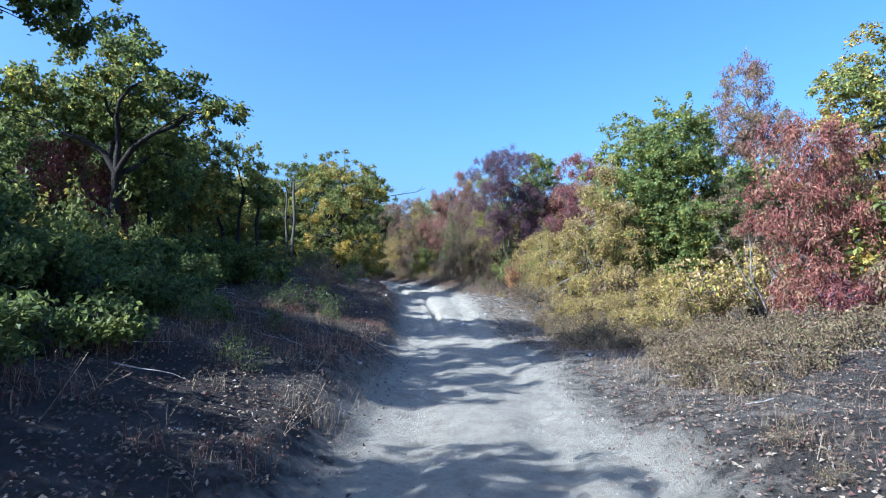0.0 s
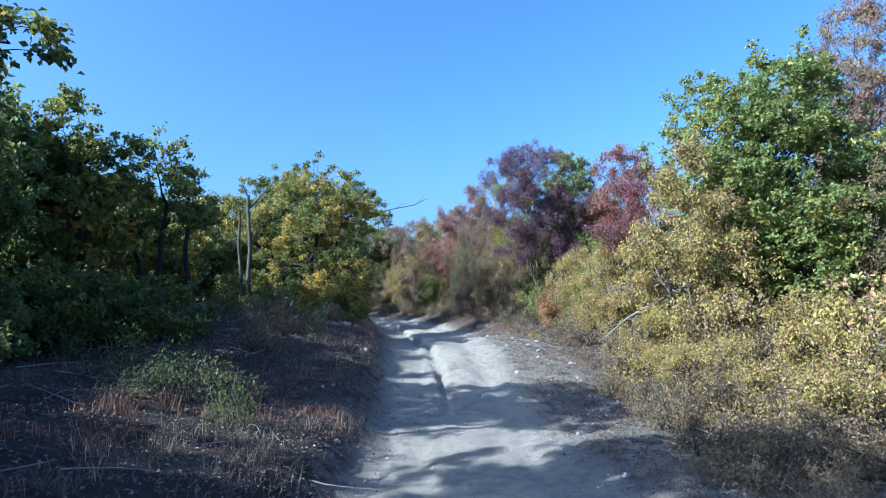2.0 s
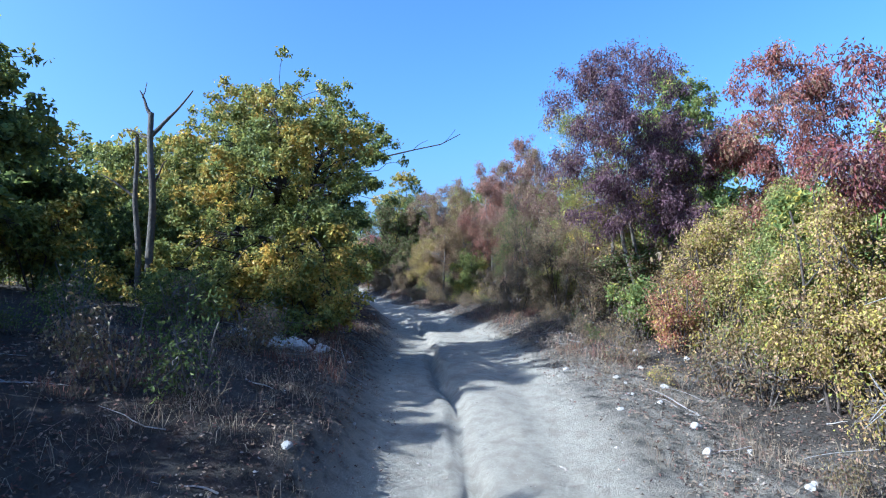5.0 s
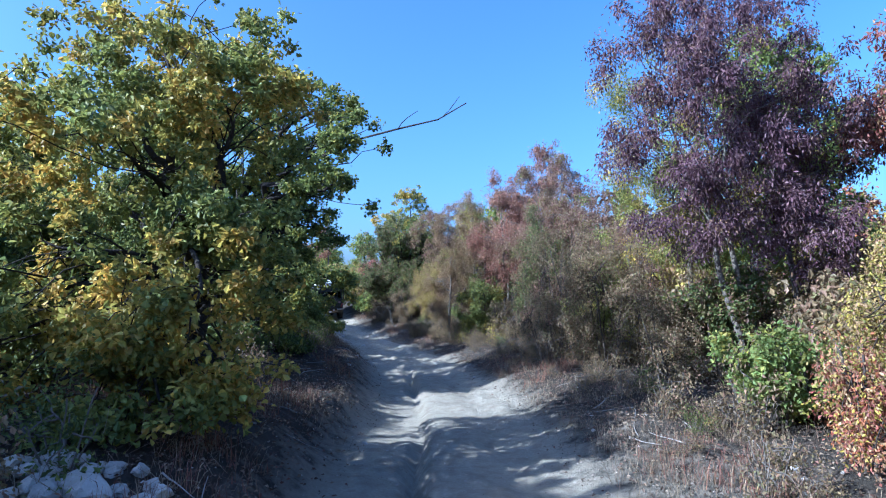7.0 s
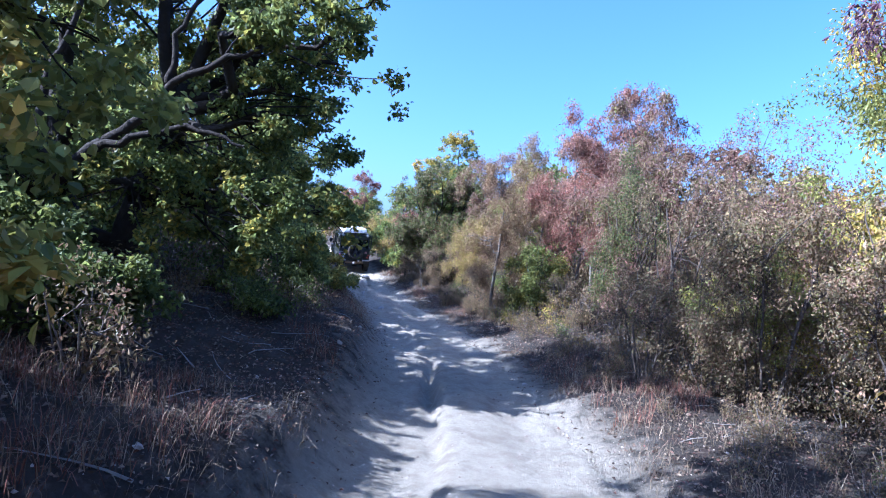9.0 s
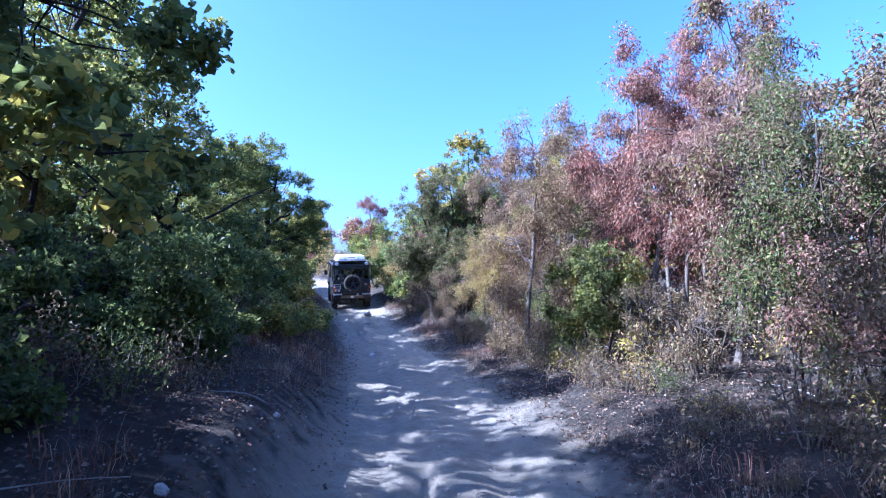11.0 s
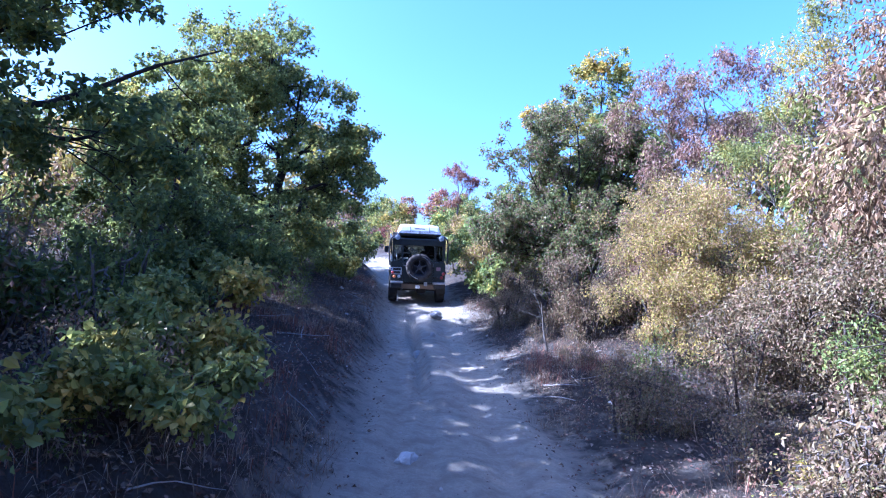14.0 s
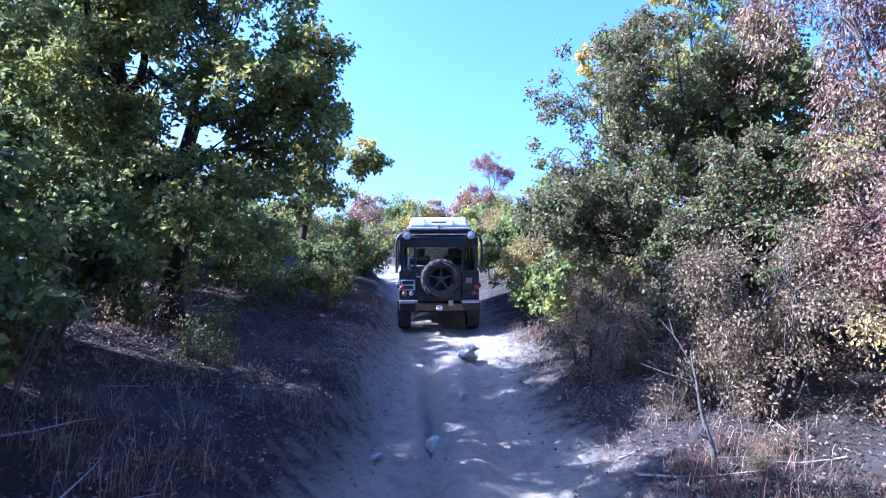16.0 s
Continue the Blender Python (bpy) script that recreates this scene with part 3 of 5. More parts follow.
tree("oak_tree", "dark green oak with a bare limb reaching out", "tree", -10.6, 43.8,
     [ball(0, 0, 4.6, 1.3), ball(1.0, 0.2, 3.4, 1.2), ball(-1.3, 0.1, 3.6, 1.5), ball(0.4, -0.7, 2.2, 1.4), ball(1.3, 0.7, 1.5, 1.1)], "oak", "oak", None, 0.15,
     bare=0.25, extra=(((0.3, 0, 1.9), (2.0, 1.8, 3.0), 0.05), ((0.2, 0, 4.5), (0.6, 0.5, 6.2), 0.04)))
tree("oak_tree", "full round green oak on the high bank", "tree", -12.4, 50.8,
     [ball(-0.1, 0, 4.7, 1.5, 1.1), ball(-2.8, 0, 3.5, 1.5), ball(1.1, 0.3, 4.3, 1.3), ball(-1.5, 0.2, 4.5, 1.3), ball(0.1, -0.8, 4.0, 1.1, 0.8), ball(1.9, 0.2, 3.1, 1.2), ball(2.2, 0.1, 2.1, 1.0), ball(-2.2, 0, 3.1, 1.3), ball(1.0, -0.6, 2.9, 1.1), ball(-1.0, -0.4, 3.0, 1.0),
      ball(-0.9, 0.2, 5.2, 1.2), ball(0.9, -0.4, 5.0, 1.1), ball(2.5, 0, 2.7, 0.9), ball(-0.4, -0.9, 3.3, 1.1), ball(0.9, -0.8, 1.7, 1.2), ball(-0.6, -0.9, 1.9, 1.2), ball(2.3, -0.4, 1.3, 0.9), ball(-2.0, -0.8, 1.8, 1.2)],
     "turning", "oak", [((0, 0, 0), (-0.2, 0, 3.0)), ((0.6, 0.2, 0), (0.9, 0.2, 2.6))], 0.14)
tree("oak_tree", "yellow-green oak beside the rising track", "tree", -15.4, 58.5,
     [ball(0, 0, 4.2, 1.3), ball(1.1, 0, 3.1, 1.2), ball(-1.0, 0, 3.1, 1.3), ball(0.6, -0.6, 2.0, 1.2)], "yoak", "oak", None, 0.12)
for x, y, r, top, leaf in ((-6.3, 20.4, 0.9, 1.2, "dark"), (-7.4, 17.0, 1.1, 1.3, "dark"), (-8.3, 11.2, 1.2, 1.5, "dark"),
                           (-10.5, 24.5, 1.3, 2.0, "brown"), (-9.2, 27.2, 1.2, 2.2, "yoak"), (-12, 29, 1.8, 3.4, "oak"), (-8.8, 30, 1.4, 3.0, "oak"),
                           (-5.6, 37.5, 1.0, 1.6, "dark"), (-7.2, 41, 1.2, 1.8, "dark"), (-9.6, 46.8, 1.3, 2.0, "dark"), (-10.6, 48.6, 1.1, 1.6, "dark"),
                           (-6.5, 8.5, 0.9, 1.0, "dark"), (-13.2, 54, 1.2, 1.7, "dark"), (-5.6, 30.4, 0.9, 1.3, "dark"), (-4.5, 30.6, 0.6, 0.8, "dark"), (-4.9, 29.8, 0.7, 0.9, "dark"), (-5.1, 6.2, 0.8, 0.9, "dark"), (-6.8, 4.4, 1.2, 1.6, "dark"),
                           (-5.7, 19.2, 1.3, 1.5, "dark"), (-6.7, 18.2, 1.3, 1.6, "dark"), (-5.2, 10.2, 1.0, 1.2, "dark"), (-3.9, 7.6, 0.7, 0.8, "dark"), (-4.4, 9.0, 0.8, 1.0, "dark"), (-3.8, 5.6, 0.6, 0.7, "dark"), (-4.6, 11.6, 0.8, 0.9, "dark"), (-5.4, 13.4, 0.9, 1.1, "dark"), (-6.0, 12.0, 1.0, 1.3, "dark"), (-6.4, 15.0, 1.0, 1.3, "dark"), (-5.6, 7.8, 1.1, 1.4, "dark"), (-4.9, 3.6, 0.9, 1.1, "dark"), 
                           (-8.5, 42.8, 0.8, 1.0, "dark"), (-8.9, 44.8, 0.9, 1.2, "dark"), (-7.7, 40.6, 1.0, 1.4, "dark"), (-7.0, 37.6, 1.0, 1.5, "dark")):
    bush("shrub", "low dark leafy shrub on the shaded bank" if leaf == "dark" else "dry low shrub on the bank", x, y, r, top, leaf, "small" if leaf == "brown" else "oak")
def sapling(x, y, r, top, leaf="yoak"):
    """A knee-high to waist-high seedling oak: a few leaning stems with flat open sprays."""
    rng = np.random.default_rng(int(abs(x * 1000 + y * 10)))
    lobes, stems = [], []
    for k in range(7):
        a = k * 0.9 + rng.uniform(-0.4, 0.4)
        d, h = r * rng.uniform(0.35, 1.15), top * rng.uniform(0.35, 1.0)
        w = r * rng.uniform(0.28, 0.48)
        lobes.append((math.cos(a) * d, math.sin(a) * d, h, w, w * 0.8, w * 0.36))
        if k % 2 == 0:
            stems.append(((math.cos(a) * 0.05, math.sin(a) * 0.05, 0), (math.cos(a) * d * 0.6, math.sin(a) * d * 0.6, h * 0.9)))
    return tree("oak_sapling", "small yellow-green oak sapling at the track's edge", "shrub", x, y, lobes, leaf, "near_oak", stems, 0.011, SHRUB_BARK, 5, -0.1, (), "saplings on the bank")


for x, y, r, top in ((-6.9, 43.5, 0.5, 0.8), (-6.3, 42.6, 0.45, 0.6), (-12.0, 54.8, 0.6, 0.9), (-6.6, 39.5, 0.45, 0.7), (-7.6, 44.4, 0.6, 1.0), (-6.2, 41.2, 0.5, 0.7), (-5.9, 38.6, 0.5, 0.8)):
    sapling(x, y, r, top)
for i, y in enumerate((34.4, 35.6, 36.6, 37.8, 38.8)):
    bush("shrub", "low dark leafy shrub on the shaded bank", float(smooth(CENTRE, y)) - (3.3, 4.3, 3.8)[i % 3], y, (0.55, 0.9, 0.6)[i % 3], (0.5, 1.1, 0.7)[i % 3], "dark", "oak", 0.1)

tree("oak_tree", "open-crowned oak with dark forked stems on the bank", "tree", -11.4, 47.4,
     [ball(0.1, 0, 3.2, 1.0, 0.7), ball(-1.1, 0.2, 2.9, 1.0, 0.8), ball(0.8, 0.2, 2.7, 0.9, 0.7)], "turning", "near_oak",
     [((0, 0, 0), (0.3, 0.1, 2.0)), ((-0.4, 0.2, 0), (-0.8, 0.2, 2.0))], 0.07, bare=0.2)
# the last three, mostly hidden, are added only to shade the track
for x, y, top, r in ((-9.4, 31.4, 4.6, 1.4), (-11.6, 30.2, 5.0, 1.6), (-12.5, 39.5, 6.0, 1.9), (-14.0, 45.0, 6.4, 2.0), (-12.6, 42.0, 6.2, 1.9)):
    tree("oak_tree", "yellowing oak standing back from the track for fill and shade", "tree", x, y,
         [ball(0, 0, top - r * 0.8, r), ball(0.7 * r, -0.2, top - 1.5 * r, r * 0.7), ball(-0.7 * r, 0.3, top - 1.4 * r, r * 0.75), ball(0.1, -0.5, top - 2.1 * r, r * 0.8)], "yoak", "oak", None, 0.1, bare=0.3)

# mostly hidden scrub, added to block the sun from the bank
for x, y, r, top in ((-9.2, 3.2, 1.6, 3.2), (-9.4, 7.0, 1.6, 3.4), (-8.0, 10.4, 1.2, 2.4), (-10.2, 11.0, 1.7, 3.6), (-10.6, 16.4, 1.6, 3.2), (-11.4, 21.6, 1.5, 2.0), (-7.6, 0.2, 1.5, 2.8), (-7.0, 6.6, 0.9, 1.6), (-8.2, 29.4, 1.2, 2.4), (-9.2, 33.4, 1.4, 2.6), (-8.8, 36.2, 1.2, 2.4), (-10.4, 38.2, 1.4, 2.6),
                     (-12.0, 43.4, 1.4, 2.6), (-12.4, 48.0, 1.4, 2.6), (-14.4, 51.8, 1.5, 2.4), (-14.6, 55.4, 1.3, 2.2), (-6.9, 30.6, 1.0, 1.8)):
    bush("shrub", "tall dark oak scrub added under the trees to shade the bank", x, y, r, top, "dark", "oak", 0.25)

# -- the other side of the track
tree("maple_tree", "bright green leafy tree full to the ground", "tree", 9.0, 22.2,
     [ball(0.3, 0, 5.5, 1.9, 1.5), ball(-1.1, -0.3, 4.4, 1.8), ball(1.3, 0.1, 4.3, 1.8), ball(0, -1.2, 3.2, 2.0), ball(-1.3, -1.0, 2.0, 1.6), ball(1.5, -0.8, 2.1, 1.8), ball(-0.4, -1.5, 1.3, 1.5), ball(0.9, -1.6, 1.2, 1.4), ball(-1.6, -0.6, 3.2, 1.5), ball(0.2, -1.0, 4.4, 1.5)],
     "green", "oak", None, 0.13)
tree("golden_shrub", "golden-leaved shrub beside the green tree", "shrub", 6.0, 20.2,
     [ball(0.1, 0.1, 3.5, 0.8, 0.8), ball(0.4, 0.3, 2.7, 1.0), ball(-0.45, -0.1, 2.1, 0.95), ball(0.2, -0.5, 1.0, 1.15, 0.8), ball(-0.3, 0.2, 1.3, 1.1), ball(0.7, -0.3, 1.7, 0.9)], "gold", "small",
     [((0, 0, 0), (0.1, 0, 2.2)), ((0.25, 0.1, 0), (0.6, 0.1, 2.0)), ((-0.2, 0, 0), (-0.5, -0.1, 1.8))], 0.035, SHRUB_BARK, fine=1.0, bare=-0.5)
tree("ash_tree", "red ash tree with drooping leaves", "tree", 10.2, 15.2,
     [ball(0, 0, 3.7, 1.4, 1.2), ball(-0.7, -0.4, 2.6, 1.2), ball(1.0, 0, 2.7, 1.4), ball(0.1, -0.7, 1.6, 1.5), ball(-0.8, -0.9, 1.0, 1.0), ball(0.9, -1.0, 0.9, 1.1)], "red", "ash", None, 0.09, ASH_BARK)
tree("oak_tree", "yellowing oak behind the red ash", "tree", 13.6, 17.0,
     [ball(0, 0, 6.0, 1.6), ball(-1.1, -0.4, 5.0, 1.2), ball(0.8, 0.3, 4.0, 1.8), ball(-0.6, 0, 2.6, 1.6)], "yoak", "oak", None, 0.14)
tree("ash_tree", "tall mauve ash rising behind the other trees", "tree", 14.0, 25.2,
     [ball(0, 0, 7.9, 1.2, 1.4), ball(-0.9, 0, 6.6, 1.3), ball(1.1, 0, 6.2, 1.4), ball(0, 0, 4.8, 2.0)], "pink", "ash", None, 0.15, ASH_BARK)
tree("ash_tree", "purple-leaved ash tree with bare grey lower trunk", "tree", 4.7, 30.6,
     [ball(-1.4, 0, 5.6, 1.2, 1.3), ball(-0.2, 0.2, 6.0, 1.3, 1.3), ball(-1.5, -0.1, 4.3, 1.1), ball(-0.4, -0.4, 4.4, 1.4), ball(0.8, 0.2, 4.7, 1.3), ball(-1.2, -0.2, 3.2, 1.0, 0.9), ball(0.0, 0.0, 3.3, 1.1), ball(1.1, 0.3, 3.4, 1.0),
      ball(-0.9, -0.2, 2.5, 0.8), ball(0.6, -0.2, 2.4, 0.9)],
     "purple", "ash", [((0, 0, 0), (-0.7, 0, 3.4)), ((0.5, 0.1, 0), (0.4, 0.2, 3.2)), ((-0.3, 0.2, 0), (-0.9, 0, 3.2))], 0.06, ASH_BARK)
tree("field_tree", "slim green tree leaning from behind the purple ash", "tree", 3.9, 32.4,
     [ball(-0.5, -0.3, 5.3, 1.0, 1.1), ball(-0.9, -0.4, 4.0, 1.0), ball(0.4, 0.1, 4.3, 1.0), ball(0.0, 0.0, 2.6, 1.0), ball(-0.7, -0.5, 3.0, 0.9), ball(0.5, -0.4, 3.3, 0.9)], "yoak", "small", None, 0.07, ASH_BARK)
tree("ash_tree", "red ash tree beside the purple one", "tree", 8.0, 30.6,
     [ball(-0.2, 0, 5.5, 1.3, 1.1), ball(0.8, 0, 4.6, 1.3), ball(-0.9, 0, 4.3, 1.2), ball(0, -0.3, 3.2, 1.4), ball(-0.5, -0.3, 2.1, 1.2)], "red", "ash", None, 0.09, ASH_BARK)
tree("field_tree", "yellow-green tree behind the purple ash", "tree", 6.3, 34.0,
     [ball(0, 0, 6.0, 1.5), ball(-1, 0, 4.8, 1.6), ball(1.1, 0, 4.6, 1.6), ball(0, 0, 3.0, 2.0)], "green", "oak", None, 0.13)
for x, y, r, top, leaf, style in ((5.0, 23.4, 1.0, 2.6, "gold", "small"), (4.8, 25.2, 0.9, 2.0, "gold", "small"), (6.6, 25.6, 1.3, 2.6, "green", "oak"), (5.9, 27.6, 1.2, 2.6, "gold", "small"), (6.6, 19.0, 1.0, 1.6, "gold", "small"),
        (5.9, 17.3, 0.9, 1.0, "gold", "small"), (7.4, 17.0, 1.2, 1.3, "gold", "small"), (8.5, 18.2, 1.3, 1.3, "gold", "small"), 
        (4.4, 28.6, 0.7, 1.1, "green", "oak"), (5.6, 29.2, 1.0, 1.6, "gold", "small")):
    bush("shrub", {"gold": "golden autumn shrub beside the track", "green": "green leafy shrub beside the track", "brown": "dry brown twiggy shrub beside the track", "red": "red-leaved ash shrub beside the track", "pink": "dull pink half-bare shrub beside the track"}[leaf],
         x, y, r, top, leaf, style)
for x, y, r, top, leaf, style in ((3.4, 31.6, 1.0, 2.2, "brown", "small"), (6.4, 31.6, 1.4, 2.6, "gold", "small"), (5.6, 19.2, 0.7, 1.0, "gold", "small"), (5.2, 18.2, 0.8, 1.3, "gold", "small"), (6.0, 15.2, 1.0, 1.1, "gold", "small"),
        
        (5.3, 22.9, 0.9, 1.9, "gold", "small"), (8.6, 27.0, 1.5, 2.8, "gold", "small"), (10.5, 25.0, 1.8, 3.8, "green", "oak"), (11.2, 20.5, 1.6, 3.0, "brown", "small")):
    bush("shrub", {"gold": "golden autumn shrub beside the track", "green": "green leafy shrub beside the track", "brown": "dry brown twiggy shrub beside the track", "red": "red-leaved ash shrub beside the track", "pink": "dull pink half-bare shrub beside the track"}[leaf],
         x, y, r, top, leaf, style)
for x, y, r, top, leaf, style in ((4.5, 19.4, 0.6, 1.1, "gold", "small"), (5.2, 20.3, 0.8, 1.5, "gold", "small"), (4.6, 21.0, 0.6, 0.9, "brown", "small"), (6.9, 18.2, 0.9, 1.3, "brown", "small"), (7.8, 18.9, 1.0, 1.7, "gold", "small"),
                                  (8.9, 18.6, 0.9, 1.4, "brown", "small"), (10.0, 18.0, 1.1, 1.7, "gold", "small"), (6.1, 18.4, 0.7, 1.0, "gold", "small"), (9.6, 13.6, 0.9, 1.5, "maroon", "ash"), (11.2, 14.4, 1.0, 1.8, "red", "ash")):
    bush("shrub", {"gold": "golden shrub rising from the hollow beside the track", "brown": "brown leafy shrub rising from the hollow", "red": "red ash shoots under the red ash tree", "maroon": "dark red ash shoots under the red ash tree"}[leaf],
         x, y, r, top, leaf, style)
low = random.Random(14)
for i in range(34):
    x, y = low.uniform(3.5, 9.5), low.uniform(6.5, 15.5)
    bush("shrub", "knee-high dry brown shrub beside the start of the track", x, y, low.uniform(0.4, 0.75), low.uniform(0.35, 0.6) + 0.03 * max(0, x - 5), "brown", ("small", "twiggy")[i % 2], twigs=8, group="low shrubs beside the track")
for x, y, r, top in ((-3.3, 6.4, 0.6, 0.6), (-3.9, 8.4, 0.7, 0.7), (-4.8, 7.0, 0.8, 0.9), (-5.6, 9.2, 0.9, 1.0), (-3.4, 4.6, 0.6, 0.7), (-4.7, 5.0, 0.8, 1.0), (-6.2, 6.2, 0.9, 1.2), (-3.5, 9.6, 0.5, 0.5), (-4.4, 10.4, 0.6, 0.6)):
    bush("shrub", "low dark shrub on the bank beside the start of the track", x, y, r, top, "dark", "oak", 0.2)
tree("ash_tree", "small red ash with drooping leaves among golden shrubs", "tree", 5.5, 23.1,
     [ball(0, 0, 3.2, 0.65, 0.7), ball(0.45, 0.2, 2.6, 0.7), ball(-0.4, 0, 2.5, 0.65)], "maroon", "ash", None, 0.045, ASH_BARK)
for x, y, r, top in ((3.7, 12.4, 0.4, 0.4), (4.9, 11.6, 0.5, 0.45), (3.9, 6.6, 0.4, 0.4), (3.6, 14.0, 0.4, 0.45), (3.9, 16.0, 0.5, 0.6), (3.9, 18.4, 0.5, 0.7), (4.6, 19.6, 0.5, 0.8), (5.8, 9.0, 0.5, 0.5), (5.3, 14.2, 0.6, 0.7),
                     (4.4, 17.2, 0.6, 0.9), (6.6, 15.8, 0.7, 1.0), (7.6, 14.6, 0.8, 1.0), (4.5, 15.0, 0.6, 0.7), (5.6, 15.9, 0.7, 0.9), (6.3, 13.2, 0.7, 0.7), (8.6, 13.0, 0.8, 0.9), (7.4, 11.8, 0.6, 0.6), (5.1, 13.0, 0.5, 0.5), (4.2, 16.2, 0.5, 0.7), (5.2, 17.0, 0.7, 1.0)):
    bush("shrub", "low dry brown twiggy scrub at the track's edge", x, y, r, top, "brown", "twiggy")
for x, y, r, top, leaf, style in ((5.3, 18.1, 0.8, 1.1, "gold", "small"), (5.0, 24.9, 1.0, 1.9, "yoak", "small"), (5.7, 25.6, 1.0, 2.6, "yoak", "small"),
                                  (4.0, 26.8, 0.6, 1.6, "orange", "small"), (4.9, 27.2, 0.9, 2.4, "gold", "small"), (3.9, 28.7, 0.7, 1.4, "green", "oak"), (5.4, 30.8, 1.2, 2.6, "brown", "small"), (4.2, 31.2, 0.9, 2.2, "mixed", "oak"),
                                  (2.9, 34.8, 1.1, 2.8, "yoak", "small"), (2.0, 37.4, 1.0, 2.8, "pink", "small"), (-0.2, 48.2, 1.2, 3.0, "brown", "small"), (-1.6, 48.8, 1.0, 2.4, "brown", "small"), (-1.4, 46.9, 0.9, 2.0, "brown", "small"),
                                  (-5.0, 54.4, 1.1, 2.6, "mixed", "oak"), (-6.7, 55.0, 0.8, 1.5, "brown", "small"), (-5.4, 53.0, 0.8, 1.6, "brown", "small"), (-3.2, 52.4, 1.1, 2.8, "pink", "small"), (-4.4, 54.2, 1.1, 2.6, "mixed", "oak"), (-2.0, 51.0, 1.2, 2.4, "brown", "small")):
    bush("shrub", {"gold": "golden autumn shrub at the track's edge", "yoak": "yellow-green leafy shrub at the track's edge", "green": "small green oak shrub at the track's edge", "brown": "brown half-bare shrub at the track's edge",
                   "orange": "small orange autumn shrub at the track's edge", "pink": "dusty pink autumn shrub at the track's edge", "mixed": "green and russet shrub at the track's edge"}[leaf], x, y, r, top, leaf, style)
for x, y, r, top, leaf, style, bare in ((2.6, 33.6, 1.1, 3.0, "brown", "small", 0.0), (3.6, 35.4, 1.3, 4.2, "pink", "twiggy", 0.0), (2.0, 36.0, 1.0, 3.6, "brown", "small", 0.3), (1.4, 34.8, 0.8, 1.6, "brown", "twiggy", 0.0), (3.2, 38.0, 1.3, 4.6, "pink", "twiggy", 0.0),
        (1.6, 38.2, 1.0, 3.9, "mixed", "small", 0.0), (4.6, 39.6, 1.4, 4.0, "gold", "small", 0.2), (0.9, 39.8, 0.8, 1.2, "brown", "twiggy", 0.0), (-2.4, 47.4, 0.7, 1.4, "brown", "small", 0.2), (-3.6, 46.8, 0.5, 0.9, "brown", "small", 0.2),
        (-0.7, 46.0, 1.2, 2.4, "green", "small", 0.2)):
    bush("shrub", {"pink": "mauve shrub with many thin upright stems", "brown": "dense brown twiggy roadside shrub", "gold": "yellowing shrub beside the track", "green": "green shrub beside the track", "mixed": "green and russet shrub beside the track",
                   "red": "reddish autumn shrub beside the track", "dark": "dark green shrub beside the track"}[leaf], x, y, r, top, leaf, style, bare)
for x, y, r, top, leaf, style, bare in ((-4.6, 52.2, 1.0, 2.0, "brown", "small", 0.2), (-6.7, 53.4, 0.6, 0.9, "brown", "small", 0.0), (-7.9, 57.0, 0.9, 2.0, "green", "oak", 0.0), (-8.6, 58.6, 1.0, 2.6, "gold", "small", 0.0), (-9.6, 60.4, 1.1, 2.6, "green", "oak", 0.0),
        (-10.6, 62.8, 1.2, 3.0, "gold", "small", 0.0), (-12.2, 65.6, 1.3, 3.2, "green", "oak", 0.0), (-7.0, 60.5, 1.3, 3.4, "brown", "small", 0.0), (-8.6, 63.5, 1.5, 3.6, "red", "small", 0.0), (-2.0, 44.0, 0.6, 1.0, "brown", "small", 0.2),
        (0.6, 41.4, 0.9, 1.6, "brown", "twiggy", 0.0)):
    bush("shrub", {"pink": "mauve shrub with many thin upright stems", "brown": "dense brown twiggy roadside shrub", "gold": "yellowing shrub beside the track", "green": "green shrub beside the track", "mixed": "green and russet shrub beside the track",
                   "red": "reddish autumn shrub beside the track", "dark": "dark green shrub beside the track"}[leaf], x, y, r, top, leaf, style, bare)
for x, y, top, r, leaf in ((0.4, 43.2, 6.6, 0.95, "salmon"), (1.7, 41.2, 6.2, 1.0, "pink"), (1.4, 45.2, 6.8, 1.0, "salmon"), (-1.6, 42.9, 5.3, 0.85, "tan"), (3.0, 44.2, 7.0, 1.2, "pink"), (-0.9, 47.6, 6.4, 1.1, "tan"),
                           (2.9, 48.6, 8.2, 1.3, "salmon"), (0.7, 50.5, 7.0, 1.3, "pink")):
    tree("ash_tree", "salmon-red upright ash with drooping leaves" if leaf == "salmon" else "tan-leaved upright ash with drooping leaves" if leaf == "tan" else "mauve upright ash with drooping leaves", "tree", x, y,
         [ball(0, 0, top - 1.1, r * 0.72, 1.1), ball(0.35, 0, top - 2.3, r, 1.0), ball(-0.45, 0, top - 3.0, r, 1.0), ball(0.2, -0.2, top - 4.0, r * 1.1, 1.0)], leaf, "ash",
         [((0, 0, 0), (0.1, 0, top - 2.2)), ((0.3, 0.1, 0), (0.6, 0.1, top - 3.2))], 0.055, ASH_BARK)
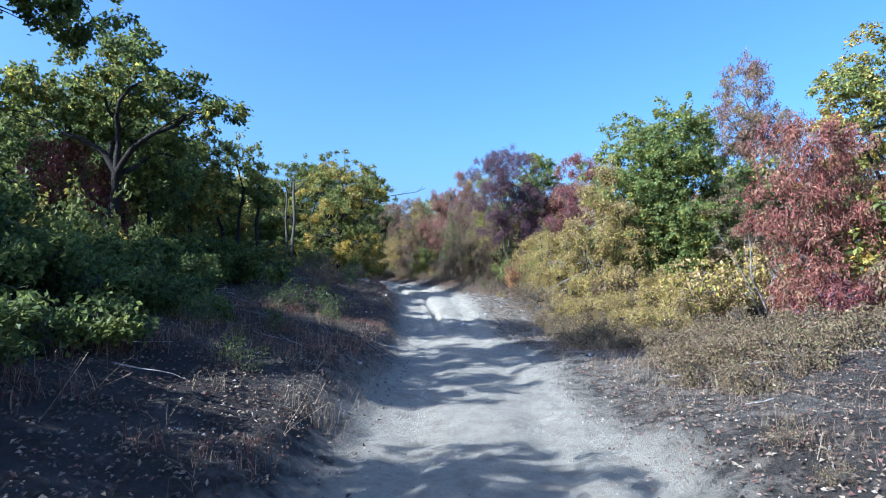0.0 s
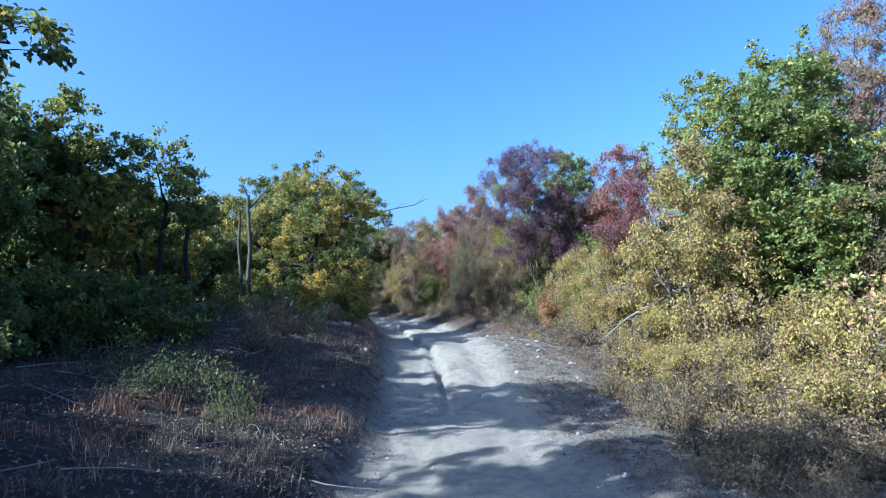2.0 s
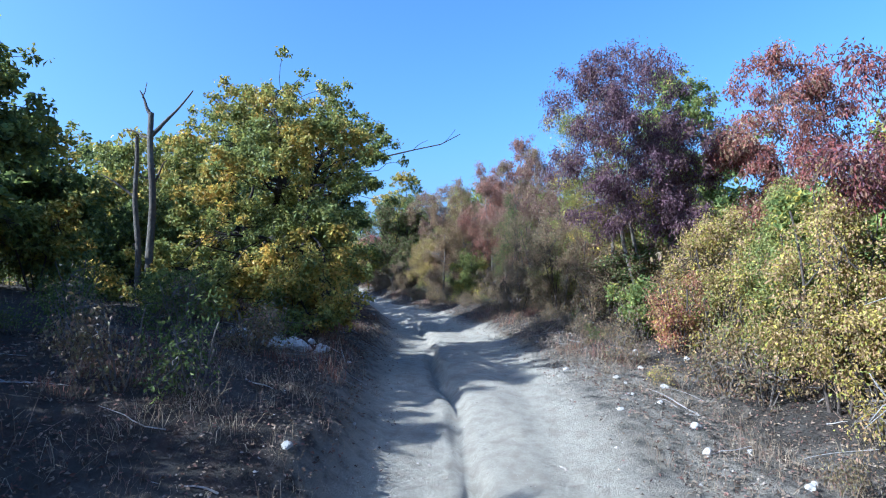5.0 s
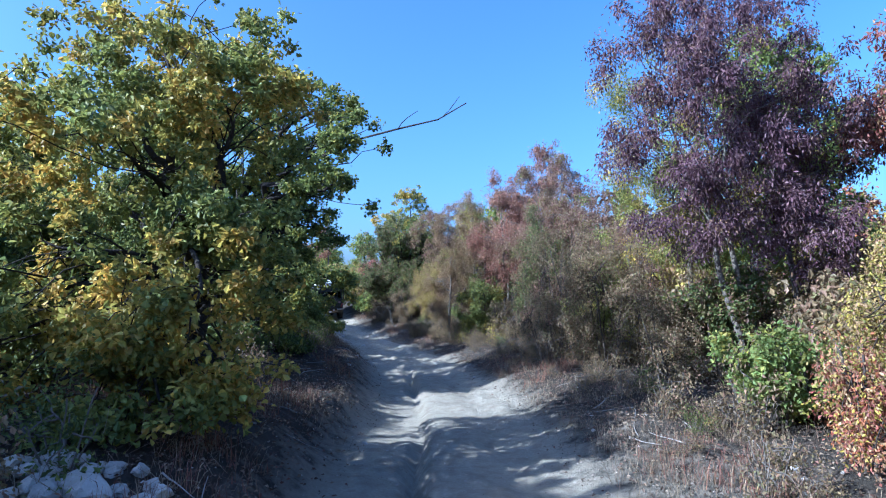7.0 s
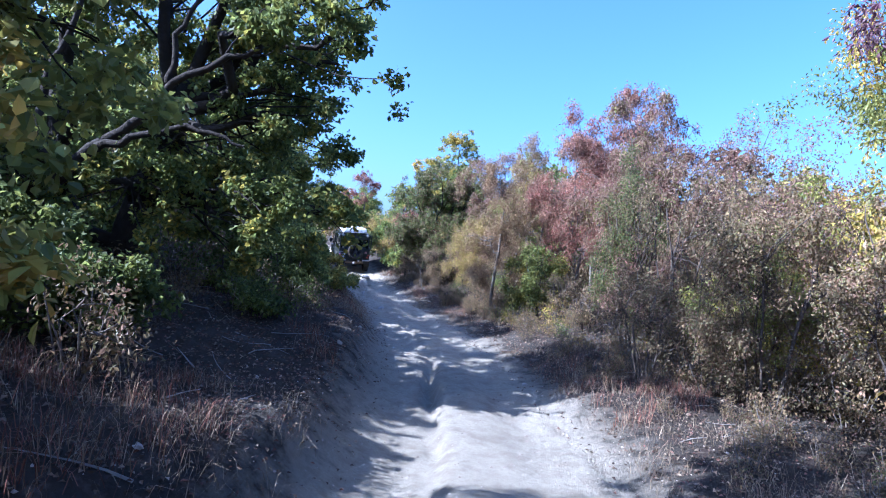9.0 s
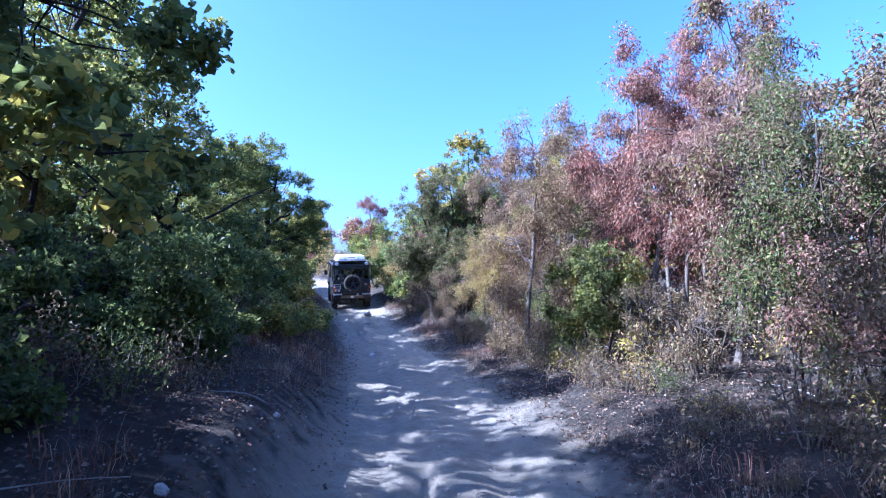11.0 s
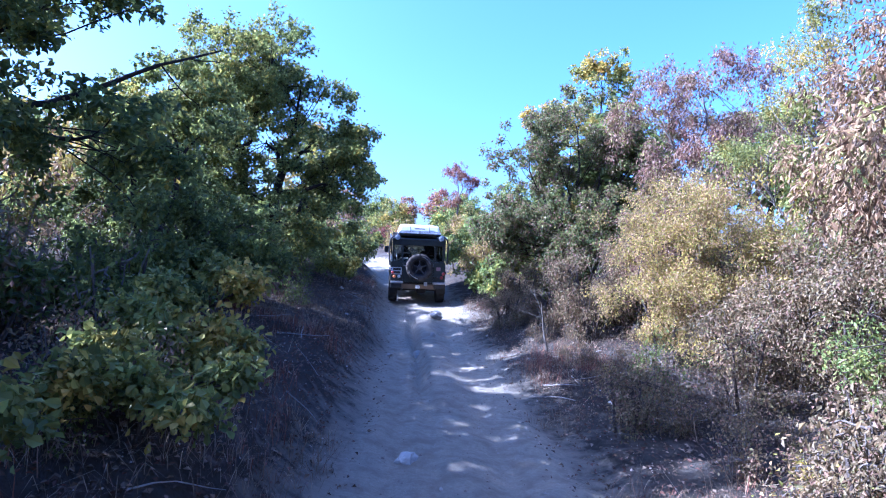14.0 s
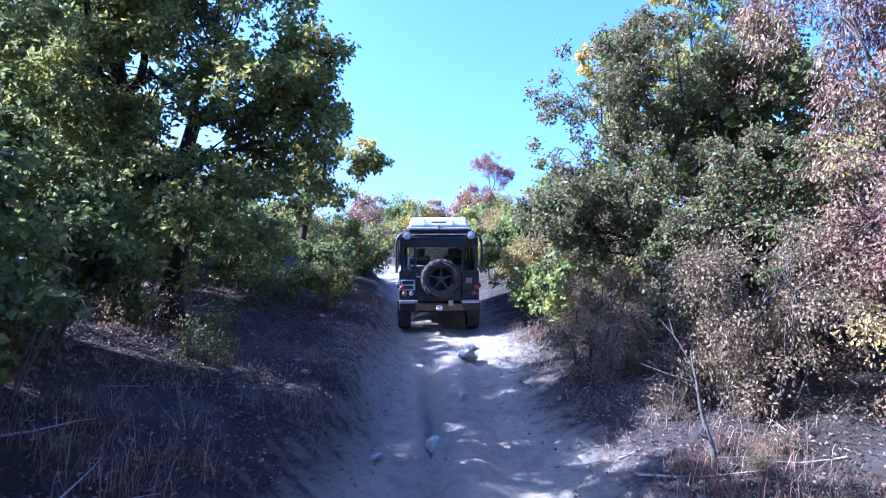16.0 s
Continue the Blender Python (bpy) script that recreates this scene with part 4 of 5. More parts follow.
for x, y, r, top, leaf in ((-13.9, 57.6, 0.9, 1.3, "dark"), (-14.6, 59.6, 1.0, 1.6, "yoak"), (-15.4, 61.4, 1.0, 1.5, "oak"), (-16.4, 63.2, 1.1, 1.8, "yoak"), (-17.2, 65.0, 1.2, 1.8, "oak"), (-13.0, 56.4, 0.6, 0.9, "dark"),
                           (-8.4, 59.8, 0.9, 1.6, "mixed"), (-9.2, 61.6, 1.0, 1.8, "yoak"), (-10.2, 64.0, 1.1, 2.0, "mixed"), (-11.6, 66.4, 1.2, 2.0, "yoak")):
    bush("shrub", "leafy shrub on the slope where the track climbs", x, y, r, top, leaf, "oak")
bush("shrub", "yellow-green leafy bush at the track's edge", -0.3, 42.5, 1.0, 2.6, "yoak", "near_oak", 0.1)
bush("oak_sapling", "low yellow-green bush at the track's edge", -0.9, 42.0, 0.55, 0.9, "yoak", "oak", 0.0, 8)
tree("golden_shrub", "pale golden shrub beside the track", "shrub", -3.1, 50.0,
     [ball(0, 0, 2.5, 1.0, 0.8), ball(-0.5, 0, 2.0, 0.95), ball(0.8, 0, 1.9, 1.1), ball(-0.35, -0.3, 1.1, 1.1, 0.9), ball(0.7, -0.5, 1.0, 1.2, 0.9)], "gold", "small",
     [((0, 0, 0), (0, 0, 1.6)), ((0.2, 0.2, 0), (0.5, 0.2, 1.5)), ((-0.2, 0, 0), (-0.6, 0, 1.5))], 0.03, SHRUB_BARK, fine=0.5, bare=-0.7)
tree("ash_tree", "mauve ash tree behind the golden shrub", "tree", -2.6, 55.0,
     [ball(0, 0, 5.2, 1.5), ball(-1.2, 0, 4.6, 1.2), ball(1.3, 0, 4.4, 1.4), ball(0, -0.5, 3.2, 1.6)], "pink", "ash", None, 0.11, ASH_BARK)
tree("field_tree", "slim yellow-green tree between the ashes", "tree", -1.2, 51.4,
     [ball(0, 0, 5.6, 0.8), ball(0.2, 0, 4.6, 1.0), ball(-0.6, 0, 3.4, 1.0), ball(0.7, 0, 3.2, 1.0), ball(0, -0.3, 2.0, 1.2)], "yoak", "small", None, 0.08, ASH_BARK)
tree("oak_tree", "green and russet oak leafy to the ground beside the track", "tree", -6.0, 56.2,
     [ball(0.2, 0, 4.8, 1.4), ball(-1.0, -0.2, 3.9, 1.3), ball(0.9, 0, 3.6, 1.4), ball(-0.8, -0.6, 2.4, 1.3), ball(0.6, -0.8, 2.0, 1.5), ball(-0.7, -0.7, 1.1, 1.1), ball(0.9, -1.2, 1.2, 1.3), ball(1.7, -0.5, 2.5, 1.3), ball(-1.0, -1.1, 1.8, 1.1), ball(1.8, 0, 3.9, 1.2)], "mixed", "oak", None, 0.13)
tree("field_tree", "tall yellow-green tree behind the dark oak", "tree", -5.6, 60.0,
     [ball(0, 0, 6.8, 1.4), ball(-0.9, 0, 5.4, 1.4), ball(1.0, 0, 5.2, 1.5), ball(0, 0, 3.6, 1.9)], "yoak", "oak", None, 0.14)
tree("ash_tree", "small bright pink tree on the hillside", "tree", -17.0, 78.5, [ball(0, 0, 5.3, 1.1), ball(0.6, 0, 4.5, 0.9), ball(-0.4, 0, 3.6, 0.9)], "red", "ash", None, 0.1, ASH_BARK)


# ---- the wooded hillsides beyond ----
def far_woods():
    rng = np.random.default_rng(9)
    kinds = ["oak", "dark", "yoak", "green", "orange", "pink", "brown", "red"]
    protos = {}
    for k in kinds:
        for form in range(2):
            SEED[0] += 1
            w, h = rng.uniform(1.5, 2.1), rng.uniform(5.0, 6.5)
            lobes = [ball(0, 0, h - 1.2, w * 0.75), ball(w * 0.6, 0.2, h - 2.4, w * 0.75), ball(-w * 0.6, -0.2, h - 2.6, w * 0.8), ball(0.2, w * 0.6, h - 2.9, w * 0.8), ball(0, -w * 0.5, h - 3.6, w)]
            me, places, ids = crown_mesh(SEED[0], lobes, "far", LEAF[k])
            protos[k, form] = me, wood_mesh(SEED[0], [((0, 0, 0), (0.1, 0, h - 3.4))], lobes, places, ids, BARK, 0.12, 1)
    spots = []
    tries = 0
    while len(spots) < 190 and tries < 6000:
        tries += 1
        y = rng.uniform(-12, 125)
        side = rng.choice((-1, 1))
        d = rng.uniform(9.5, 15) if rng.random() < 0.45 else rng.uniform(15, 46)
        if y > 58 and rng.random() < 0.7:
            d = rng.uniform(4.2, 14)
        x = float(smooth(CENTRE, y)) + side * d
        if y > 62 and d < 7.5:
            continue
        if all((x - u) ** 2 + (y - v) ** 2 > 4.2 for u, v in spots):
            spots.append((x, y))
    for i, (x, y) in enumerate(spots):
        left = x < float(smooth(CENTRE, y))
        p = (0.34, 0.26, 0.26, 0.06, 0.03, 0.02, 0.03, 0.0) if left else (0.12, 0.06, 0.2, 0.2, 0.14, 0.14, 0.08, 0.06)
        k = kinds[rng.choice(len(kinds), p=p)]
        crown, wood = protos[k, int(rng.integers(2))]
        turn, s, tall = rng.uniform(0, 6.28), rng.uniform(0.62, 1.05), rng.uniform(0.85, 1.1)
        if y < 58 and abs(x - float(smooth(CENTRE, y))) > 24:
            continue
        base = new("far_tree")
        base.location = (x, y, land_at(x, y) - 0.1)
        base.rotation_euler = (0, 0, turn)
        if y > 62 and abs(x - float(smooth(CENTRE, y))) < 15:
            s *= 0.72
        base.scale = (s, s, s * tall)
        tagged(base, {"oak": "green oak in the wood beyond", "dark": "dark green oak in the wood beyond", "yoak": "yellowing oak in the wood beyond", "green": "green tree in the wood beyond",
                      "orange": "orange autumn tree in the wood beyond", "pink": "mauve autumn tree in the wood beyond", "brown": "brown autumn tree in the wood beyond",
                      "red": "red autumn tree in the wood beyond"}[k], "tree", "trees of the wood beyond")
        part("trunk", wood, base)
        part("crown", crown, base)


far_woods()


# ---- the dark 4x4 ahead on the track ----
def paint(name, col, rough, metal=0.0, spec=0.5, dust=0.0):
    m, nt, b = material(name, rough, metal, spec)
    n = noisy(nt, 6, 5)
    c = mixed(nt, ramp(nt, noisy(nt, 40, 3), [(0.3, (0.0, 0.0, 0.0)), (0.8, (0.35, 0.35, 0.35))]), col, tuple(v * 0.6 for v in col))
    if dust:
        c = mixed(nt, ramp(nt, n, [(0.35, (0.05 * dust,) * 3), (0.7, (dust,) * 3)]), c, (0.33, 0.28, 0.22))
    nt.links.new(c, b.inputs["Base Color"])
    r = ramp(nt, n, [(0.3, (rough,) * 3), (0.75, (min(1, rough + 0.3),) * 3)])
    nt.links.new(r, b.inputs["Roughness"])
    return m


CAR = paint("dark_green_paint", (0.006, 0.013, 0.013), 0.3, 0, 0.5, 0.07)
BLACK = paint("black_plastic", (0.012, 0.012, 0.013), 0.55, 0, 0.4, 0.12)
TUBE = paint("black_tube_paint", (0.012, 0.013, 0.014), 0.3, 0, 0.6, 0.1)
RUBBER = paint("tyre_rubber", (0.015, 0.015, 0.016), 0.85, 0, 0.2, 0.25)
DARK_ALLOY = paint("dark_alloy", (0.02, 0.02, 0.025), 0.4, 0.6, 0.5, 0.1)
SPOKE = paint("dull_alloy", (0.06, 0.062, 0.07), 0.4, 0.5, 0.5, 0.1)
WHITE_MARK = paint("dusty_white_rubber", (0.28, 0.28, 0.27), 0.8, 0, 0.2, 0.3)
STEEL = paint("bare_steel", (0.45, 0.45, 0.46), 0.4, 0.9, 0.5, 0.25)
TENT = paint("white_tent_shell", (0.80, 0.81, 0.82), 0.4, 0, 0.4, 0.08)
CANVAS = paint("grey_canvas", (0.06, 0.065, 0.07), 0.9, 0, 0.2, 0.1)
PLATE = paint("plate_white", (0.5, 0.52, 0.53), 0.5, 0, 0.4, 0.1)
RED_LENS = paint("red_lens", (0.35, 0.02, 0.015), 0.2, 0, 0.6, 0.1)
AMBER_LENS = paint("amber_lens", (0.55, 0.17, 0.03), 0.2, 0, 0.6, 0.1)
CLEAR_LENS = paint("clear_lens", (0.6, 0.62, 0.64), 0.15, 0.3, 0.7, 0.05)
SEAT = paint("seat_cloth", (0.05, 0.05, 0.055), 0.9, 0, 0.2, 0.0)
RUST = paint("worn_brown_bar", (0.16, 0.11, 0.06), 0.7, 0.3, 0.3, 0.3)
GLASS, _, gb = material("window_glass", 0.04, 0, 0.5)
gb.inputs["Base Color"].default_value = (0.36, 0.42, 0.43, 1)
gb.inputs["Transmission Weight"].default_value = 1.0
gb.inputs["IOR"].default_value = 1.25


def box_mesh(name, mat, cx, cy, cz, sx, sy, sz, bevel=0.01, taper=None):
    bm = bmesh.new()
    bmesh.ops.create_cube(bm, size=1)
    for v in bm.verts:
        k = 1.0
        if taper and v.co.z > 0:
            v.co.x *= taper[0]
            v.co.y *= taper[1]
        v.co = Vector((cx + v.co.x * sx, cy + v.co.y * sy, cz + v.co.z * sz))
    if bevel:
        bmesh.ops.bevel(bm, geom=bm.edges[:], offset=bevel, segments=2, affect="EDGES", profile=0.6)
    me = bpy.data.meshes.new(name)
    bm.to_mesh(me)
    bm.free()
    me.materials.append(mat)
    return me


def lathe_mesh(name, mat, profile, steps=40, lumps=None):
    """Turns (radius, y) about the y axis. lumps(k): factor on the radius of step k for the outer tread."""
    prof = np.array(profile, float)
    v = []
    for k in range(steps):
        a = 2 * math.pi * k / steps
        for i, (r, y) in enumerate(prof):
            rr = r * (lumps(k, i) if lumps else 1)
            v.append((rr * math.cos(a), y, rr * math.sin(a)))
    n = len(prof)
    q = [(k * n + i, k * n + i + 1, ((k + 1) % steps) * n + i + 1, ((k + 1) % steps) * n + i) for k in range(steps) for i in range(n - 1)]
    return make_mesh(name, v, q, mat=mat, smooth_faces=not lumps)


def rod_mesh(name, mat, points, r, sides=10):
    pts = np.array(points, float)
    # round off the corners
    for _ in range(2):
        out = [pts[0]]
        for a, b in zip(pts[:-1], pts[1:]):
            out += [a * 0.75 + b * 0.25, a * 0.25 + b * 0.75]
        pts = np.array(out + [pts[-1]])
    v, q = tube(pts, np.full(len(pts), r), sides)
    return make_mesh(name, v, q, mat=mat, smooth_faces=True)


def wheel_meshes(r, w, mat_rim):
    h = w / 2
    tyre = [(r * 0.60, -h * 0.75), (r * 0.66, -h * 0.95), (r * 0.80, -h * 1.02), (r * 0.92, -h * 0.98), (r, -h * 0.82), (r, -h * 0.3), (r * 1.0, h * 0.3), (r, h * 0.82),
            (r * 0.92, h * 0.98), (r * 0.80, h * 1.02), (r * 0.66, h * 0.95), (r * 0.60, h * 0.75)]
    lump = lambda k, i: 1.0 if i in (0, 1, 2, 9, 10, 11) else (1.0 if ((k // 2 + (i > 5)) % 2) else 0.955)
    ty = lathe_mesh("tyre", RUBBER, tyre, 72, lump)
    rim = lathe_mesh("rim", mat_rim, [(r * 0.60, -h * 0.75), (r * 0.57, -h * 0.72), (r * 0.52, -h * 0.4), (r * 0.50, h * 0.1), (r * 0.1, h * 0.12), (0.0, h * 0.12)], 40)
    # five spokes and a hub
    pile_v, pile_q, n = [], [], 0
    for k in range(5):
        a = 2 * math.pi * k / 5 + math.pi / 2
        c, s = math.cos(a), math.sin(a)
        for v in [(np.array([(0.06, -0.045), (0.06, 0.045), (0.56, 0.03), (0.56, -0.03)]) * (r, r * 1.2))]:
            y0, y1 = -h * 0.62, -h * 0.3
            pts = [(p[0] * c - p[1] * s, y, p[0] * s + p[1] * c) for y in (y0, y1) for p in v]
            pile_v += pts
            pile_q += [[n, n + 1, n + 2, n + 3], [n + 7, n + 6, n + 5, n + 4]] + [[n + i, n + 4 + i, n + 4 + (i + 1) % 4, n + (i + 1) % 4] for i in range(4)]
            n += 8
    spokes = make_mesh("spokes", pile_v, pile_q, mat=mat_rim)
    hub = lathe_mesh("hub", mat_rim, [(0.0, -h * 0.72), (r * 0.12, -h * 0.7), (r * 0.16, -h * 0.55), (r * 0.17, 0)], 24)
    return ty, rim, spokes, hub


def vehicle():
    car = new("off_road_vehicle")
    tagged(car, "dark green boxy off-road car with white roof tent and spare wheel", "vehicle")
    P = lambda name, me, parent=car, label="": part(name, me, parent, label)
    W = 0.83  # half width of the body
    # lower body: sides, floor, bonnet
    body = P("body", box_mesh("body", CAR, 0, 1.1, 0.93, 2 * W, 3.7, 0.5, 0.03))
    P("floor_pan", box_mesh("floor_pan", BLACK, 0, 1.2, 0.62, 1.5, 3.9, 0.14, 0.02))
    P("bonnet", box_mesh("bonnet", CAR, 0, 3.15, 1.12, 1.5, 1.0, 0.16, 0.03))
    for s in (-1, 1):
        P("wing", box_mesh("wing", CAR, s * 0.73, 3.1, 0.98, 0.24, 1.1, 0.42, 0.03))
        P("side_panel", box_mesh("side_panel", CAR, s * (W - 0.03), 1.05, 1.22, 0.05, 3.5, 0.16, 0.012))
        # pillars
        for y, d in ((-0.72, 0.16), (0.35, 0.09), (1.35, 0.09), (2.35, 0.1)):
            P("pillar", box_mesh("pillar", CAR, s * 0.765, y, 1.62, 0.06, d, 0.7, 0.012))
        for y0, y1 in ((-0.64, 0.30), (0.40, 1.30), (1.40, 2.30)):
            g = P("side_window", box_mesh("side_window", GLASS, s * 0.765, (y0 + y1) / 2, 1.62, 0.008, y1 - y0, 0.62, 0))
            g.visible_shadow = False
        P("wheel_arch", box_mesh("wheel_arch", BLACK, s * 0.86, 0.02, 0.98, 0.08, 1.02, 0.1, 0.03))
        P("wheel_arch", box_mesh("wheel_arch", BLACK, s * 0.86, 2.8, 0.98, 0.08, 1.02, 0.1, 0.03))
        P("sill", box_mesh("sill", BLACK, s * 0.80, 1.4, 0.56, 0.09, 1.7, 0.1, 0.02))
        P("gutter", box_mesh("gutter", TUBE, s * 0.80, 0.85, 1.975, 0.05, 3.3, 0.03, 0.008))
        P("mirror", box_mesh("mirror", BLACK, s * 1.0, 2.35, 1.5, 0.16, 0.09, 0.22, 0.03))
        P("mirror_arm", rod_mesh("mirror_arm", BLACK, [(s * 0.78, 2.4, 1.42), (s * 0.9, 2.38, 1.4), (s * 0.99, 2.36, 1.46)], 0.012))
        # outer tube cage
        P("cage_bar", rod_mesh("cage_bar", TUBE, [(s * 0.88, -0.80, 1.28), (s * 0.895, -0.80, 1.85), (s * 0.84, -0.79, 2.07), (s * 0.6, -0.76, 2.13), (0, -0.74, 2.14)], 0.026))
        P("cage_bar", rod_mesh("cage_bar", TUBE, [(s * 0.88, -0.80, 1.30), (s * 0.885, -0.3, 1.34), (s * 0.885, 0.4, 1.36)], 0.022))
        P("cage_bar", rod_mesh("cage_bar", TUBE, [(s * 0.86, -0.78, 2.03), (s * 0.87, 0.6, 2.08), (s * 0.86, 2.3, 2.06), (s * 0.83, 2.75, 1.5), (s * 0.8, 2.8, 1.2)], 0.024))
        P("cage_bar", rod_mesh("cage_bar", TUBE, [(s * 0.895, 0.35, 1.3), (s * 0.9, 0.36, 1.8), (s * 0.86, 0.37, 2.07)], 0.022))
        P("cage_bar", rod_mesh("cage_bar", TUBE, [(s * 0.895, 1.4, 1.3), (s * 0.9, 1.4, 1.8), (s * 0.86, 1.4, 2.07)], 0.022))
    P("roof", box_mesh("roof", CAR, 0, 0.78, 2.0, 1.58, 3.2, 0.07, 0.03))
    ws = P("windscreen", box_mesh("windscreen", GLASS, 0, 2.36, 1.62, 1.42, 0.008, 0.6, 0))
    ws.visible_shadow = False
    P("windscreen_frame", box_mesh("windscreen_frame", CAR, 0, 2.36, 1.94, 1.56, 0.07, 0.07, 0.012))
    P("dashboard", box_mesh("dashboard", BLACK, 0, 2.2, 1.24, 1.45, 0.3, 0.18, 0.04))
    for x in (-0.42, 0.42):
        for y in (0.55, 1.55):
            seat = P("seat", box_mesh("seat", SEAT, x, y, 1.28, 0.5, 0.16, 0.5, 0.05))
            P("headrest", box_mesh("headrest", SEAT, x, y, 1.62, 0.28, 0.1, 0.17, 0.04), seat)
    # rear face: corners, door, window
    for s in (-1, 1):
        P("rear_corner", box_mesh("rear_corner", CAR, s * 0.65, -0.775, 1.0, 0.36, 0.06, 0.62, 0.012))
        g = P("rear_quarter_window", box_mesh("rear_quarter_window", GLASS, s * 0.63, -0.755, 1.58, 0.2, 0.008, 0.5, 0))
        g.visible_shadow = False
        P("window_post", box_mesh("window_post", CAR, s * 0.50, -0.77, 1.63, 0.055, 0.05, 0.66, 0.01))
        P("bumperette", box_mesh("bumperette", STEEL, s * 0.64, -0.86, 0.69, 0.38, 0.12, 0.06, 0.015))
        P("bumper_end", box_mesh("bumper_end", BLACK, s * 0.66, -0.82, 0.6, 0.34, 0.12, 0.16, 0.02))
        light = P("work_light", lathe_mesh("work_light", BLACK, [(0.0, 0.05), (0.06, 0.04), (0.085, -0.02), (0.09, -0.05), (0.08, -0.052)], 24))
        light.location = (s * 0.66, -0.86, 2.06)
        lens = P("lens", lathe_mesh("lens", CLEAR_LENS, [(0.0, -0.062), (0.05, -0.058), (0.08, -0.05)], 24), light)
        P("mudflap", box_mesh("mudflap", BLACK, s * 0.74, -0.52, 0.5, 0.28, 0.015, 0.34, 0.004))
        for z, mat, name, off in ((0.86, AMBER_LENS if s < 0 else RED_LENS, "tail_light", 0.72), (0.86, CLEAR_LENS if s < 0 else BLACK, "reversing_light", 0.58), (0.98, RED_LENS, "brake_light", 0.77)):
            lamp = P(name, lathe_mesh(name, mat, [(0.0, -0.045), (0.03, -0.042), (0.045, -0.03), (0.05, 0.0)], 20))
            lamp.location = (s * off, -0.805, z)
    P("rear_door", box_mesh("rear_door", CAR, 0, -0.785, 1.0, 0.92, 0.06, 0.6, 0.015))
    P("window_sill", box_mesh("window_sill", CAR, 0, -0.78, 1.31, 1.62, 0.05, 0.05, 0.012))
    P("window_head", box_mesh("window_head", CAR, 0, -0.77, 1.925, 1.62, 0.07, 0.19, 0.02))
    P("window_seal", box_mesh("window_seal", BLACK, 0, -0.782, 1.827, 1.5, 0.03, 0.02, 0.006))
    g = P("rear_window", box_mesh("rear_window", GLASS, 0, -0.765, 1.58, 0.94, 0.008, 0.5, 0))
    g.visible_shadow = False
    P("wiper", rod_mesh("wiper", BLACK, [(0.05, -0.79, 1.36), (0.2, -0.8, 1.5), (0.34, -0.795, 1.7)], 0.006, 6))
    P("door_hinge", box_mesh("door_hinge", BLACK, 0.5, -0.82, 1.15, 0.09, 0.03, 0.06, 0.008))
    P("door_hinge", box_mesh("door_hinge", BLACK, 0.5, -0.82, 0.85, 0.09, 0.03, 0.06, 0.008))
    P("door_handle", box_mesh("door_handle", STEEL, -0.40, -0.83, 1.2, 0.1, 0.025, 0.03, 0.008))
    # spare wheel on the door
    ty, rim, spk, hub = wheel_meshes(0.41, 0.27, DARK_ALLOY)
    spk.materials[0] = SPOKE
    hub.materials[0] = SPOKE
    spare = new("spare_wheel")
    spare.parent = car
    spare.location = (0.03, -0.97, 1.17)
    for nm, me in (("tyre", ty), ("rim", rim), ("spokes", spk), ("hub", hub)):
        part(nm, me, spare)
    # pale raised marks round the sidewall
    for a0 in (0.35, -2.8):
        arc = [(0.335 * math.cos(a0 + k * 0.12), -0.139, 0.335 * math.sin(a0 + k * 0.12)) for k in range(10)]
        part("sidewall_mark", rod_mesh("sidewall_mark", WHITE_MARK, arc, 0.007, 6), spare)
    for s in (-1, 1):
        for y in (0.0, 2.79):
            wh = new("wheel")
            wh.parent = car
            wh.location = (s * 0.745, y, 0.405)
            wh.rotation_euler = (0, 0, math.pi / 2 if s > 0 else -math.pi / 2)
            for nm, me in (("tyre", ty), ("rim", rim), ("spokes", spk), ("hub", hub)):
                part(nm, me, wh)
    P("rear_axle", rod_mesh("rear_axle", BLACK, [(-0.7, 0, 0.4), (0, 0, 0.4), (0.7, 0, 0.4)], 0.05))
    P("differential", box_mesh("differential", BLACK, 0.15, 0, 0.4, 0.3, 0.3, 0.28, 0.08))
    P("rear_crossmember", box_mesh("rear_crossmember", RUST, 0, -0.78, 0.57, 1.1, 0.1, 0.15, 0.015))
    P("exhaust_pipe", rod_mesh("exhaust_pipe", STEEL, [(-0.45, 0.5, 0.42), (-0.46, -0.4, 0.46), (-0.5, -0.85, 0.42)], 0.028))
    hitch = P("tow_hitch", box_mesh("tow_hitch", STEEL, 0, -0.88, 0.56, 0.12, 0.12, 0.1, 0.01))
    P("shackle", rod_mesh("shackle", STEEL, [(-0.05, -0.93, 0.58), (-0.06, -1.0, 0.56), (0, -1.03, 0.55), (0.06, -1.0, 0.56), (0.05, -0.93, 0.58)], 0.012, 8), hitch)
    P("towing_jaw", box_mesh("towing_jaw", STEEL, 0.24, -0.86, 0.66, 0.1, 0.05, 0.12, 0.01))
    # number plate: white, with the two rows of writing as plain bars
    plate = P("number_plate", box_mesh("number_plate", PLATE, -0.66, -0.82, 1.03, 0.32, 0.012, 0.22, 0.004))
    P("plate_frame", box_mesh("plate_frame", BLACK, -0.66, -0.814, 1.03, 0.345, 0.012, 0.245, 0.004), plate)
    P("writing_bar", box_mesh("writing_bar", BLACK, -0.645, -0.829, 1.085, 0.24, 0.004, 0.07, 0.001), plate)
    P("writing_bar", box_mesh("writing_bar", BLACK, -0.64, -0.829, 0.985, 0.2, 0.004, 0.07, 0.001), plate)
    P("blue_band", box_mesh("blue_band", paint("plate_blue", (0.02, 0.05, 0.3), 0.5), -0.805, -0.829, 1.03, 0.025, 0.004, 0.2, 0.001), plate)
